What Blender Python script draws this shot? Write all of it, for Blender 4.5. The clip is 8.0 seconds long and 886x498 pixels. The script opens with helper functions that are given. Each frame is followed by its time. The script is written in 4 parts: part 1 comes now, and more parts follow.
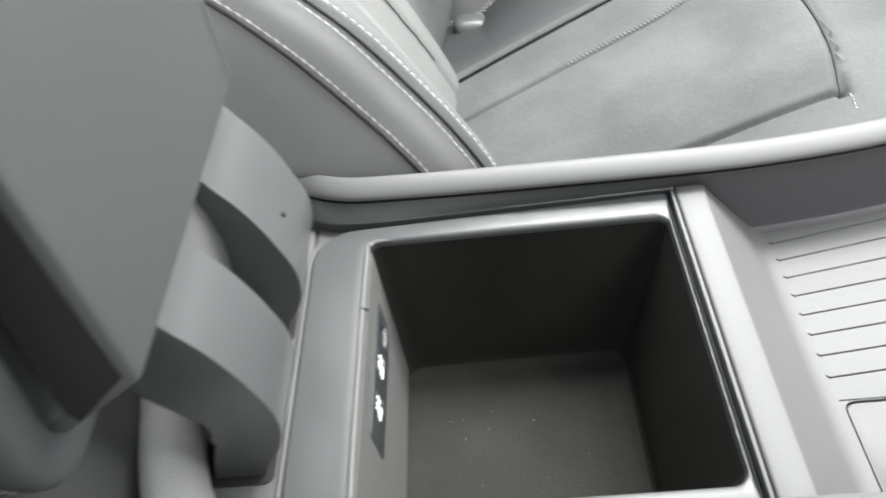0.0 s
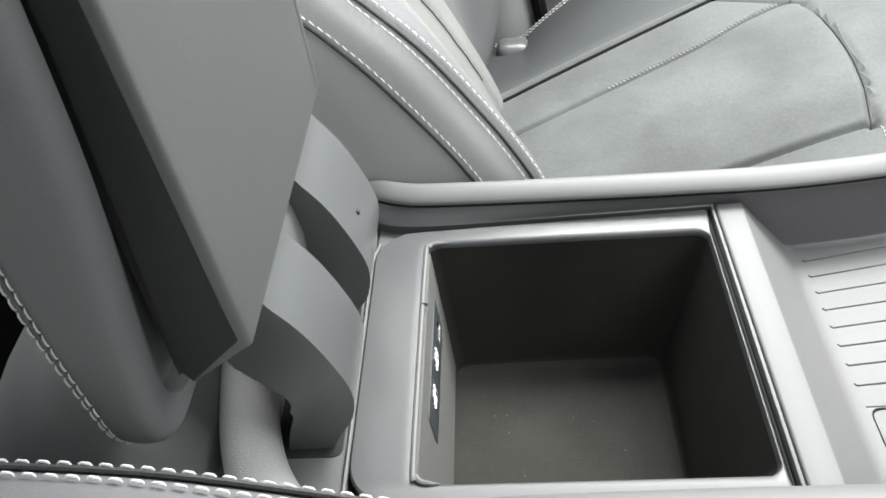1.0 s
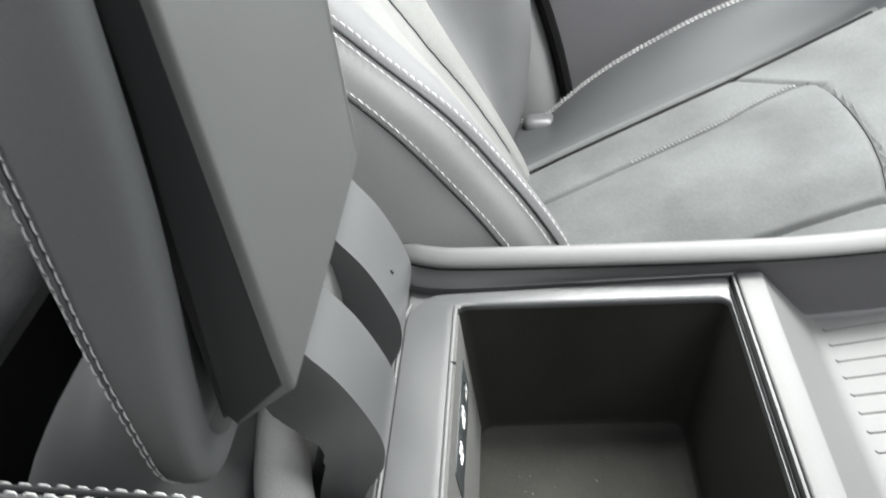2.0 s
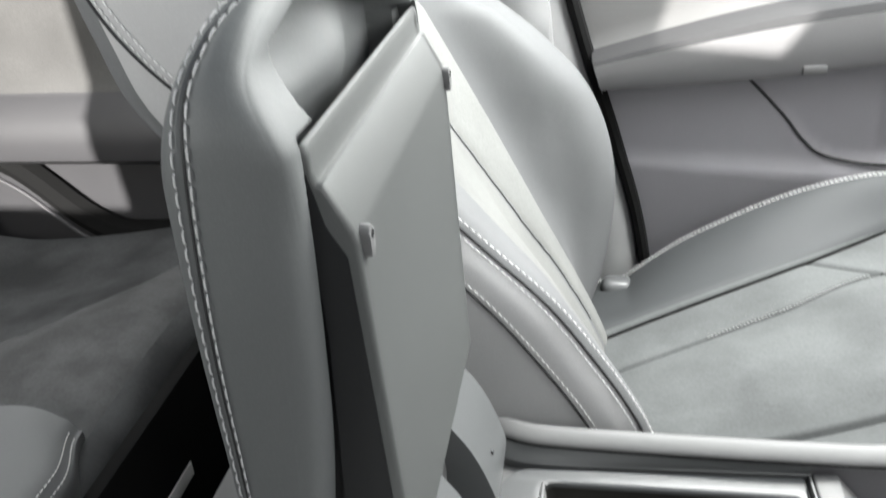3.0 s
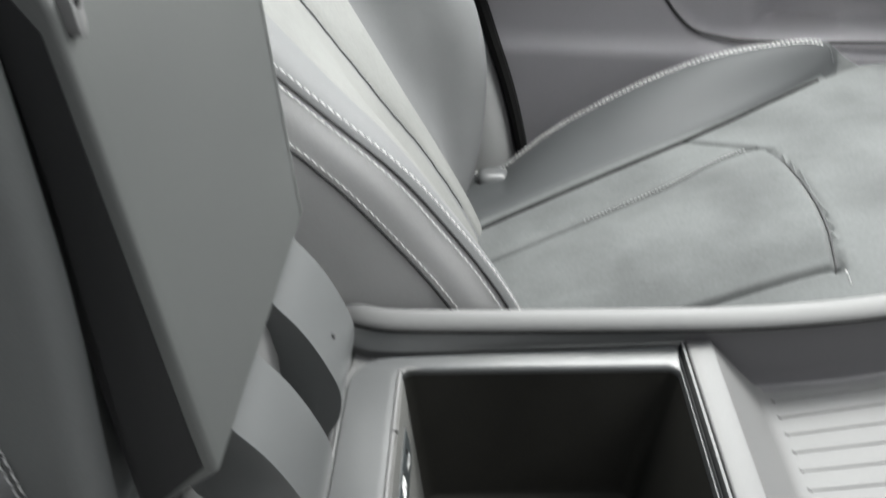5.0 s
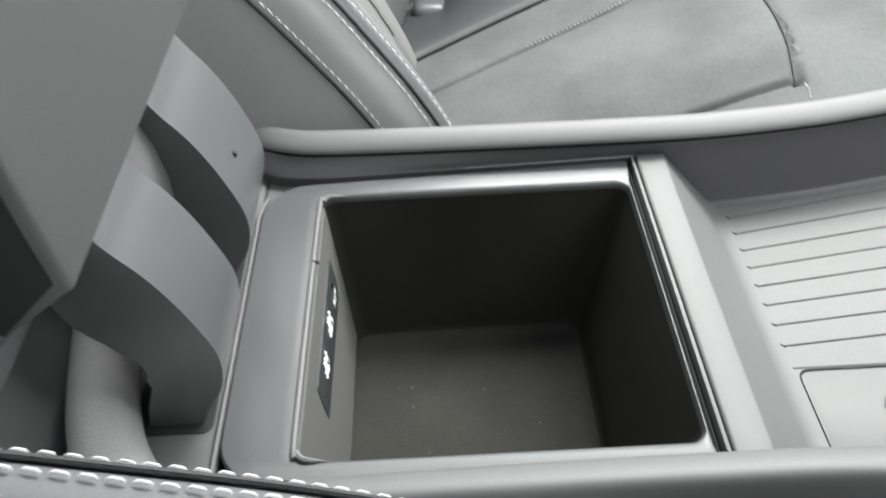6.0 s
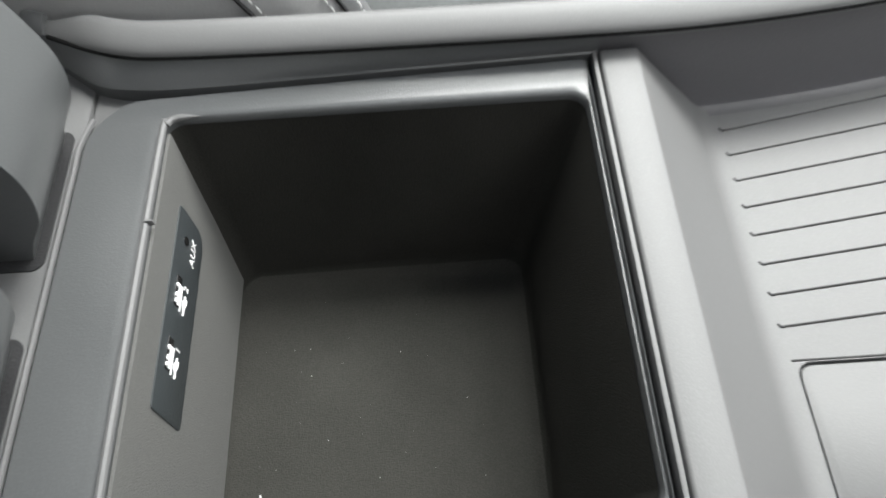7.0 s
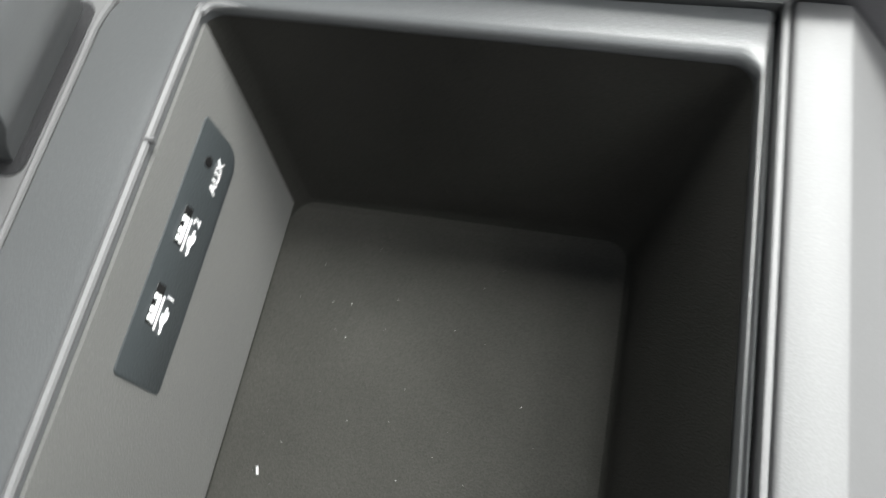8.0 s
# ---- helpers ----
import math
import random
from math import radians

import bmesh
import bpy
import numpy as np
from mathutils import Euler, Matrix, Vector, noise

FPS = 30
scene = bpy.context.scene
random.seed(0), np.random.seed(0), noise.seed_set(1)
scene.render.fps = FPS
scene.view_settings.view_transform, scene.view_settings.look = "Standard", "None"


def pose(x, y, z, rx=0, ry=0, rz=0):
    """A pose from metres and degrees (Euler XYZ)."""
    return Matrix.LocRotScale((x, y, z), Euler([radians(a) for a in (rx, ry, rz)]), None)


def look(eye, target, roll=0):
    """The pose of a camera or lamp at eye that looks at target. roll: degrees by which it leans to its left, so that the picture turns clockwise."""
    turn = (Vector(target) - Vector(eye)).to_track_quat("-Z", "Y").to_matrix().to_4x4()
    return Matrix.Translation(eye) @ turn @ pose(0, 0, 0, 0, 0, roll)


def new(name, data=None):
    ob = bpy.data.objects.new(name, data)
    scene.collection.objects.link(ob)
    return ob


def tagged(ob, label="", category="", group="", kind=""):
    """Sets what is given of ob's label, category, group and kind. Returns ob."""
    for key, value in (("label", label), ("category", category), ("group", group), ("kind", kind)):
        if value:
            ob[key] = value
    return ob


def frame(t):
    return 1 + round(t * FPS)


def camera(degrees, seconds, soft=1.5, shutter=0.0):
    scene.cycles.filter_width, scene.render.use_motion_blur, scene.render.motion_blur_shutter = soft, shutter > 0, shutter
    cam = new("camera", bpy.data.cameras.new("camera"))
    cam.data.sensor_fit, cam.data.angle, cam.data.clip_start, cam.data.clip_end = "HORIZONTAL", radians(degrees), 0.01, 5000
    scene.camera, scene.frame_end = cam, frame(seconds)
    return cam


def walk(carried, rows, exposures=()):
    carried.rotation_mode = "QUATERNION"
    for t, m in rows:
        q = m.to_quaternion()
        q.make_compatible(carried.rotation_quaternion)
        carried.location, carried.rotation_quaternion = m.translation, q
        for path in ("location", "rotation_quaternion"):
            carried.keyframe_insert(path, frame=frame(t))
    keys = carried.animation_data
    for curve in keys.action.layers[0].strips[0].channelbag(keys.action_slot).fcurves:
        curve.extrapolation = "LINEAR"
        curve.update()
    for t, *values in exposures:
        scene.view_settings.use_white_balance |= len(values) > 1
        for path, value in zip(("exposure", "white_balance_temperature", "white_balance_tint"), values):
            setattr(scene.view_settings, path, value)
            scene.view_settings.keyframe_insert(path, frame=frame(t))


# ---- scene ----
cam = camera(57.1, 8.0, 1.65, 0.5)
PATH = [
    (0, (0.079, -0.355, 0.841), (-0.059, 1.064, -0.562), -9.2),
    (0.5, (0.054, -0.39, 0.863), (-0.129, 1.068, -0.494), -8.5),
    (1, (0.056, -0.39, 0.861), (-0.116, 1.065, -0.5), -7.6),
    (1.2, (0.06, -0.396, 0.855), (-0.126, 1.082, -0.479), -7.8),
    (2.3, (0.04, -0.412, 0.893), (-0.194, 1.188, -0.284), -6.2),
    (2.5, (0.029, -0.414, 0.914), (-0.225, 1.211, -0.224), -5.4),
    (3, (0.028, -0.434, 0.944), (-0.319, 1.275, -0.036), -4.8),
    (3.5, (0.015, -0.431, 0.958), (-0.341, 1.33, 0.079), -4.3),
    (3.7, (0.015, -0.431, 0.959), (-0.327, 1.342, 0.098), -3.8),
    (4, (0.017, -0.426, 0.956), (-0.288, 1.363, 0.115), -3.1),
    (4.5, (0.039, -0.413, 0.925), (-0.173, 1.336, -0.022), -3.5),
    (5, (0.057, -0.391, 0.87), (-0.047, 1.247, -0.273), -3.2),
    (6.3, (0.082, -0.341, 0.802), (0.119, 1.003, -0.678), -2.1),
    (6.5, (0.107, -0.304, 0.797), (0.165, 0.96, -0.753), -1.3),
    (7, (0.117, -0.238, 0.761), (0.104, 0.827, -0.931), -4.3),
    (7.5, (0.144, -0.17, 0.733), (-0.064, 0.673, -1.069), -15.2),
    (8, (0.137, -0.161, 0.708), (-0.205, 0.594, -1.112), -14.1),
]
walk(cam, [(t, look(eye, target, roll)) for t, eye, target, roll in PATH], [(0.0, 2.08), (1.2, 2.14), (2.3, 2.16), (3.0, 2.08), (3.5, 1.82), (4.5, 1.76), (5.2, 1.74), (6.5, 1.92), (7.0, 1.84), (7.5, 1.88), (8.0, 2.15)])

# ---- light settings: name, eye, target, width, height, watts ----
SUN = 5.0
LAMPS = [
    ("windshield_sky", (0.72, 0.12, 1.24), (0.05, 0.0, 0.5), 0.88, 0.36, 5.0),
    ("roof_glass_sky", (0.36, 0.42, 1.275), (0.36, 0.42, 0.0), 0.54, 0.32, 6.7),
    ("far_window_sky", (-0.10, 0.65, 1.07), (-0.1, -0.29, 0.74), 1.7, 0.42, 4.6),
    ("rear_roof_sky", (-0.62, 0.05, 1.275), (-0.62, 0.05, 0.0), 0.40, 0.60, 0.9),
    ("rear_window_sky", (-0.98, -0.82, 1.07), (-0.2, 0.1, 0.85), 0.5, 0.36, 2.8),
    # added fill in front of the near wall, for the seat sides
    ("near_side_fill", (0.36, -0.79, 1.07), (0.10, 0.10, 0.50), 0.60, 0.34, 1.3),
]

# ---- world, sun, large lights ----
world = bpy.data.worlds.new("world")
scene.world = world
world.use_nodes = True
wn = world.node_tree.nodes
sky = wn.new("ShaderNodeTexSky")
sky.sky_type = "NISHITA"
sky.sun_disc = False
sky.sun_elevation, sky.sun_rotation = radians(18), radians(180)
sky.air_density, sky.dust_density = 1.0, 2.0
wn["Background"].inputs["Strength"].default_value = 0.03
world.node_tree.links.new(sky.outputs[0], wn["Background"].inputs["Color"])

sun = new("sun", bpy.data.lights.new("sun", "SUN"))
sun.data.energy, sun.data.angle, sun.data.color = SUN, radians(0.7), (1.0, 0.97, 0.93)
sun.matrix_world = look((0.19, -0.86, 1.1285), (0.19, 0.585, 0.659))


def area(name, eye, target, w, h, power, color=(1, 1, 1)):
    """The sky's light in an opening; the near lamp is an added fill."""
    lamp = new(name, bpy.data.lights.new(name, "AREA"))
    lamp.data.shape, lamp.data.size, lamp.data.size_y = "RECTANGLE", w, h
    lamp.data.energy, lamp.data.color = power, color
    lamp.matrix_world = look(eye, target)
    return lamp


for name, eye, target, w, h, power in LAMPS:
    area(name, eye, target, w, h, power, (0.985, 1.0, 0.978))


# ---- materials ----
def material(name, color, rough, grain=0.15, scale=400.0, bump=0.15, stain=0.10, metal=0.0, fibre=False, depth=0.0006, coat=0.0, spec=0.5, broad_scale=9.0, sharp=0.2, crease=0.0):
    """A surface with grain and broader wear in its colour, gloss and relief."""
    m = bpy.data.materials.new(name)
    m.use_nodes = True
    n, l = m.node_tree.nodes, m.node_tree.links
    b = n["Principled BSDF"]
    b.inputs["Metallic"].default_value = metal
    b.inputs["Coat Weight"].default_value = coat
    b.inputs["Specular IOR Level"].default_value = spec
    co = n.new("ShaderNodeTexCoord")
    if fibre:
        fine = n.new("ShaderNodeTexNoise")
        fine.inputs["Scale"].default_value, fine.inputs["Detail"].default_value = scale, 4
        fo = fine.outputs["Fac"]
    else:
        fine = n.new("ShaderNodeTexVoronoi")
        fine.inputs["Scale"].default_value = scale
        fo = fine.outputs["Distance"]
    broad = n.new("ShaderNodeTexNoise")
    broad.inputs["Scale"].default_value, broad.inputs["Detail"].default_value = broad_scale, 5
    l.new(co.outputs["Object"], fine.inputs["Vector"])
    l.new(co.outputs["Object"], broad.inputs["Vector"])
    mix1 = n.new("ShaderNodeMix")
    mix1.data_type = "RGBA"
    mix1.inputs["A"].default_value = (*[c * (1 - grain) for c in color], 1)
    mix1.inputs["B"].default_value = (*[min(1, c * (1 + grain)) for c in color], 1)
    l.new(fo, mix1.inputs["Factor"])
    mix2 = n.new("ShaderNodeMix")
    mix2.data_type, mix2.blend_type = "RGBA", "MULTIPLY"
    ramp = n.new("ShaderNodeMapRange")
    ramp.inputs["From Min"].default_value, ramp.inputs["From Max"].default_value = 0.5 - sharp, 0.5 + sharp
    ramp.inputs["To Min"].default_value, ramp.inputs["To Max"].default_value = 1 - stain, 1.0
    l.new(broad.outputs["Fac"], ramp.inputs["Value"])
    mix2.inputs["Factor"].default_value = 1.0
    l.new(mix1.outputs["Result"], mix2.inputs["A"])
    l.new(ramp.outputs["Result"], mix2.inputs["B"])
    l.new(mix2.outputs["Result"], b.inputs["Base Color"])
    rr = n.new("ShaderNodeMapRange")
    rr.inputs["To Min"].default_value, rr.inputs["To Max"].default_value = max(0.02, rough - 0.06), min(1, rough + 0.06)
    l.new(broad.outputs["Fac"], rr.inputs["Value"])
    l.new(rr.outputs["Result"], b.inputs["Roughness"])
    if bump:
        bp = n.new("ShaderNodeBump")
        bp.inputs["Strength"].default_value, bp.inputs["Distance"].default_value = bump, depth
        l.new(fo, bp.inputs["Height"])
        if crease:
            fold = n.new("ShaderNodeTexNoise")
            fold.inputs["Scale"].default_value, fold.inputs["Detail"].default_value = 38.0, 3
            fold.inputs["Distortion"].default_value = 0.6
            l.new(co.outputs["Object"], fold.inputs["Vector"])
            soft = n.new("ShaderNodeBump")
            soft.inputs["Strength"].default_value, soft.inputs["Distance"].default_value = crease, 0.0015
            l.new(fold.outputs["Fac"], soft.inputs["Height"])
            l.new(soft.outputs["Normal"], bp.inputs["Normal"])
        l.new(bp.outputs["Normal"], b.inputs["Normal"])
    return m


LEATHER = material("leather", (0.079, 0.0825, 0.0830), 0.60, 0.10, 1600, 0.05, 0.10, spec=0.4, crease=0.25)
LIT_SIDE_LEATHER = material("lit_side_leather", (0.318, 0.316, 0.314), 0.62, 0.10, 1500, 0.06, 0.10, spec=0.3, crease=0.25)
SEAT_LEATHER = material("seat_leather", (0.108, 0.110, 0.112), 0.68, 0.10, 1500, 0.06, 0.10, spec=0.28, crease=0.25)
BOLSTER_LEATHER = material("bolster_leather", (0.038, 0.0405, 0.042), 0.66, 0.10, 1400, 0.10, 0.10, spec=0.3)
SUEDE = material("suede", (0.086, 0.090, 0.090), 0.92, 0.20, 320, 0.35, 0.30, fibre=True, spec=0.2, broad_scale=9.0, sharp=0.12, crease=0.55)
PALE_SUEDE = material("pale_suede", (0.145, 0.147, 0.142), 0.9, 0.18, 300, 0.35, 0.14, fibre=True, spec=0.2, broad_scale=14.0)
PLASTIC = material("console_plastic", (0.106, 0.106, 0.106), 0.58, 0.08, 1500, 0.06, 0.06)
PANEL = material("panel_plastic", (0.070, 0.0722, 0.0735), 0.35, 0.08, 1500, 0.08, 0.06)
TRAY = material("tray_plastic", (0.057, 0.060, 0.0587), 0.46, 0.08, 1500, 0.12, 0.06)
TRAY_WALL = material("tray_wall_plastic", (0.082, 0.080, 0.085), 0.5, 0.1, 1300, 0.15, 0.08)
PILLAR = material("pillar_plastic", (0.210, 0.210, 0.212), 0.55, 0.08, 1500, 0.08, 0.06)
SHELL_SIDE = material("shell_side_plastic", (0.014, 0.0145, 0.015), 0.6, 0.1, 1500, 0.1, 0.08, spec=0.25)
ARM_PLASTIC = material("arm_plastic", (0.075, 0.078, 0.079), 0.38, 0.08, 1500, 0.08, 0.06)
REAR_CLOTH = material("rear_fabric", (0.068, 0.067, 0.065), 0.9, 0.25, 500, 0.4, 0.25, fibre=True, spec=0.2)
FELT = material("felt", (0.027, 0.0265, 0.0237), 0.95, 0.45, 1500, 0.6, 0.40, fibre=True, spec=0.05)
MAT = material("bin_mat", (0.043, 0.0423, 0.0380), 0.95, 0.45, 1500, 0.6, 0.45, fibre=True, spec=0.05)
BLACK = material("black_gloss", (0.012, 0.012, 0.012), 0.18, 0.05, 300, 0.0, 0.05)
SEAL_BLACK = material("seal_foam", (0.006, 0.006, 0.006), 0.9, 0.2, 800, 0.3, 0.1, spec=0.1)
RUBBER = material("black_rubber", (0.015, 0.015, 0.016), 0.7, 0.2, 800, 0.3, 0.1)
CHROME = material("satin_metal", (0.17, 0.17, 0.17), 0.50, 0.03, 300, 0.05, 0.05, metal=1.0)
THREAD = material("thread", (0.54, 0.54, 0.53), 0.8, 0.1, 2500, 0.4, 0.05, fibre=True)
GREYED_THREAD = material("greyed_thread", (0.40, 0.40, 0.40), 0.8, 0.1, 2500, 0.4, 0.05, fibre=True)
DOOR = material("door_plastic", (0.198, 0.192, 0.206), 0.55, 0.1, 1200, 0.3, 0.08)
REAR_DOOR = material("rear_door_plastic", (0.025, 0.0245, 0.0265), 0.55, 0.1, 1200, 0.3, 0.08)
CLOTH = material("door_fabric", (0.082, 0.0815, 0.081), 0.9, 0.10, 900, 0.25, 0.12, fibre=True, spec=0.2)
ARM_DARK = material("armrest_vinyl", (0.080, 0.079, 0.081), 0.55, 0.1, 1200, 0.3, 0.08)
LEDGE = material("ledge_vinyl", (0.032, 0.032, 0.033), 0.8, 0.1, 1200, 0.2, 0.08, spec=0.15)
CARPET = material("carpet", (0.018, 0.017, 0.017), 0.95, 0.4, 700, 0.8, 0.3, fibre=True)
LINING = material("roof_lining", (0.45, 0.45, 0.44), 0.95, 0.1, 600, 0.3, 0.06, fibre=True)
USB = material("socket_panel", (0.034, 0.039, 0.041), 0.4, 0.06, 900, 0.15, 0.05)
SOCKET_WALL = material("grained_plastic", (0.105, 0.105, 0.100), 0.6, 0.2, 1600, 0.35, 0.10)
WHITE = material("white_print", (0.82, 0.82, 0.82), 0.6, 0.02, 900, 0.0, 0.02)
WEBBING = material("belt_webbing", (0.10, 0.10, 0.10), 0.8, 0.3, 900, 0.6, 0.1)
REAR = material("rear_suede", (0.050, 0.0515, 0.053), 0.9, 0.25, 240, 0.5, 0.48, fibre=True, spec=0.2, broad_scale=9.0, sharp=0.12)
BENCH_SUEDE = material("bench_suede", (0.068, 0.069, 0.070), 0.9, 0.22, 260, 0.5, 0.30, fibre=True, spec=0.2, broad_scale=16.0, sharp=0.10)
CHEEK = material("lit_grained_plastic", (0.400, 0.400, 0.392), 0.6, 0.15, 1300, 0.4, 0.08)


# ---- mesh helpers ----
def part(name, bm, mat, parent=None, label="", smooth=40):
    """Links a bmesh as one mesh object under a thing or a part."""
    bmesh.ops.recalc_face_normals(bm, faces=bm.faces)
    for f in bm.faces:
        f.smooth = True
    for e in bm.edges:
        if len(e.link_faces) == 2 and e.calc_face_angle(0) > radians(smooth):
            e.smooth = False
    me = bpy.data.meshes.new(name)
    bm.to_mesh(me)
    bm.free()
    me.materials.append(mat)
    ob = new(name, me)
    if parent is not None:
        ob.parent = parent
    if label:
        ob["label"] = label
    return ob


def thing(name, label, category, group="", kind="", at=(0, 0, 0)):
    e = new(name)
    e.location = at
    e.empty_display_size = 0.05
    return tagged(e, label, category, group, kind)


def grid(rows, close_u=False, close_v=False, cap=False):
    """A sheet through rows of points; cap closes the first and last row."""
    bm = bmesh.new()
    vs = [[bm.verts.new(p) for p in r] for r in rows]
    n, m = len(vs), len(vs[0])
    for i in range(n if close_v else n - 1):
        for j in range(m if close_u else m - 1):
            a, b, c, d = vs[i][j], vs[i][(j + 1) % m], vs[(i + 1) % n][(j + 1) % m], vs[(i + 1) % n][j]
            if len({a, b, c, d}) == 4:
                bm.faces.new((a, b, c, d))
    if cap:
        bm.faces.new(vs[0][::-1])
        bm.faces.new(vs[-1])
    return bm


def spline(pts, n, closed=False):
    """n points along a Catmull-Rom curve through pts."""
    p = [np.array(q, float) for q in pts]
    k = len(p)
    out = []
    for i in range(n):
        s = i / n * k if closed else i / (n - 1) * (k - 1)
        a = min(int(s), k - 1 if closed else k - 2)
        f = s - a
        if closed:
            q = [p[(a + d) % k] for d in (-1, 0, 1, 2)]
        else:
            q = [p[max(a - 1, 0)], p[a], p[a + 1], p[min(a + 2, k - 1)]]
        out.append(0.5 * (2 * q[1] + (q[2] - q[0]) * f + (2 * q[0] - 5 * q[1] + 4 * q[2] - q[3]) * f * f + (3 * q[1] - q[0] - 3 * q[2] + q[3]) * f ** 3))
    return out


def even(pts, step):
    """Points at even steps along a polyline, and the way there."""
    p = np.array([tuple(q) for q in pts], float)
    d = np.r_[0, np.cumsum(np.linalg.norm(np.diff(p, axis=0), axis=1))]
    s = np.arange(0, d[-1], step)
    return np.stack([np.interp(s, d, p[:, k]) for k in range(3)], 1)


def box(x0, x1, y0, y1, z0, z1, bevel=0.0, seg=2):
    bm = bmesh.new()
    bmesh.ops.create_cube(bm, size=1, matrix=Matrix.Translation(((x0 + x1) / 2, (y0 + y1) / 2, (z0 + z1) / 2)) @ Matrix.Diagonal((x1 - x0, y1 - y0, z1 - z0, 1)))
    if bevel:
        bmesh.ops.bevel(bm, geom=bm.edges[:], offset=bevel, segments=seg, affect="EDGES", profile=0.6)
    return bm


def prism(outline, axis, a, b, bevel=0.0):
    """A solid of an outline of two coordinates, drawn out along an axis from a to b."""
    bm = bmesh.new()
    put = {"x": lambda u, v, w: (w, u, v), "y": lambda u, v, w: (u, w, v), "z": lambda u, v, w: (u, v, w)}[axis]
    lo = [bm.verts.new(put(u, v, a)) for u, v in outline]
    hi = [bm.verts.new(put(u, v, b)) for u, v in outline]
    caps = [bm.faces.new(lo[::-1]), bm.faces.new(hi)]
    k = len(lo)
    for i in range(k):
        bm.faces.new((lo[i], lo[(i + 1) % k], hi[(i + 1) % k], hi[i]))
    if bevel:
        edges = list({e for f in caps for e in f.edges})
        bmesh.ops.bevel(bm, geom=edges, offset=bevel, segments=2, affect="EDGES", profile=0.6)
    return bm


def tube(pts, r, sides=8):
    """A round cord along a polyline."""
    p = [Vector(q) for q in pts]
    rows = []
    for i, q in enumerate(p):
        d = (p[min(i + 1, len(p) - 1)] - p[max(i - 1, 0)]).normalized()
        a = d.orthogonal().normalized() if i == 0 else (rows_a - d * rows_a.dot(d)).normalized()
        rows_a = a
        b = d.cross(a)
        rows.append([q + r * (math.cos(t) * a + math.sin(t) * b) for t in (2 * math.pi * s / sides for s in range(sides))])
    return grid(rows, close_u=True, cap=True)


def stitches(pts, out, length=0.0042, gap=0.0016, width=0.0011, slant=0.0):
    """Raised thread dashes along a polyline; out gives the way off the surface."""
    bm = bmesh.new()
    q = even(pts, length + gap)
    for i in range(len(q) - 1):
        a, b = Vector(q[i]), Vector(q[i + 1])
        d = b - a
        if d.length < 1e-6:
            continue
        d.normalize()
        o = Vector(out(a) if callable(out) else out)
        o = (o - d * o.dot(d)).normalized()
        s = d.cross(o)
        d = (d + slant * s).normalized()
        ring = []
        for f, w, h in ((0, 0.45, -0.2), (0.2, 1, 0.7), (0.8, 1, 0.7), (1, 0.45, -0.2)):
            c = a + d * (f * length)
            ring.append([c + o * (h * width * 0.8) + s * (w * width * u) + o * (v * width * 0.8) for u, v in ((-0.5, 0), (-0.3, 0.5), (0.3, 0.5), (0.5, 0), (0, -0.6))])
        vs = [[bm.verts.new(p) for p in r] for r in ring]
        for m in range(3):
            for j in range(5):
                bm.faces.new((vs[m][j], vs[m][(j + 1) % 5], vs[m + 1][(j + 1) % 5], vs[m + 1][j]))
        bm.faces.new(vs[0][::-1])
        bm.faces.new(vs[3])
    return bm


def smoothstep(a, b, x):
    t = min(1.0, max(0.0, (x - a) / (b - a)))
    return t * t * (3 - 2 * t)


def lerp(table, x):
    return float(np.interp(x, [a for a, _ in table], [b for _, b in table]))


def curve(table, n=60):
    """A smooth function through a table of two columns."""
    pts = spline([(a, b, 0) for a, b in table], n)
    xs, ys = [p[0] for p in pts], [p[1] for p in pts]
    return lambda v: float(np.interp(v, xs, ys))


def rounded(x0, x1, y0, y1, r, n=6):
    """The outline of a rectangle with rounded corners; r: one radius or four, from the corner x0 y0 on."""
    rs = r if isinstance(r, (tuple, list)) else (r,) * 4
    out = []
    for (cx, cy, a0), q in zip(((x0, y0, 180), (x1, y0, 270), (x1, y1, 0), (x0, y1, 90)), rs):
        sx, sy = (1 if cx == x0 else -1), (1 if cy == y0 else -1)
        for k in range(n + 1):
            a = radians(a0 + 90 * k / n)
            out.append((cx + sx * q + q * math.cos(a), cy + sy * q + q * math.sin(a)))
    return out


# ---- the centre console ----
MID = -0.087
console = thing("center_console", "grey plastic car centre console with an open storage bin", "console")


def mirror(y):
    return 2 * MID - y


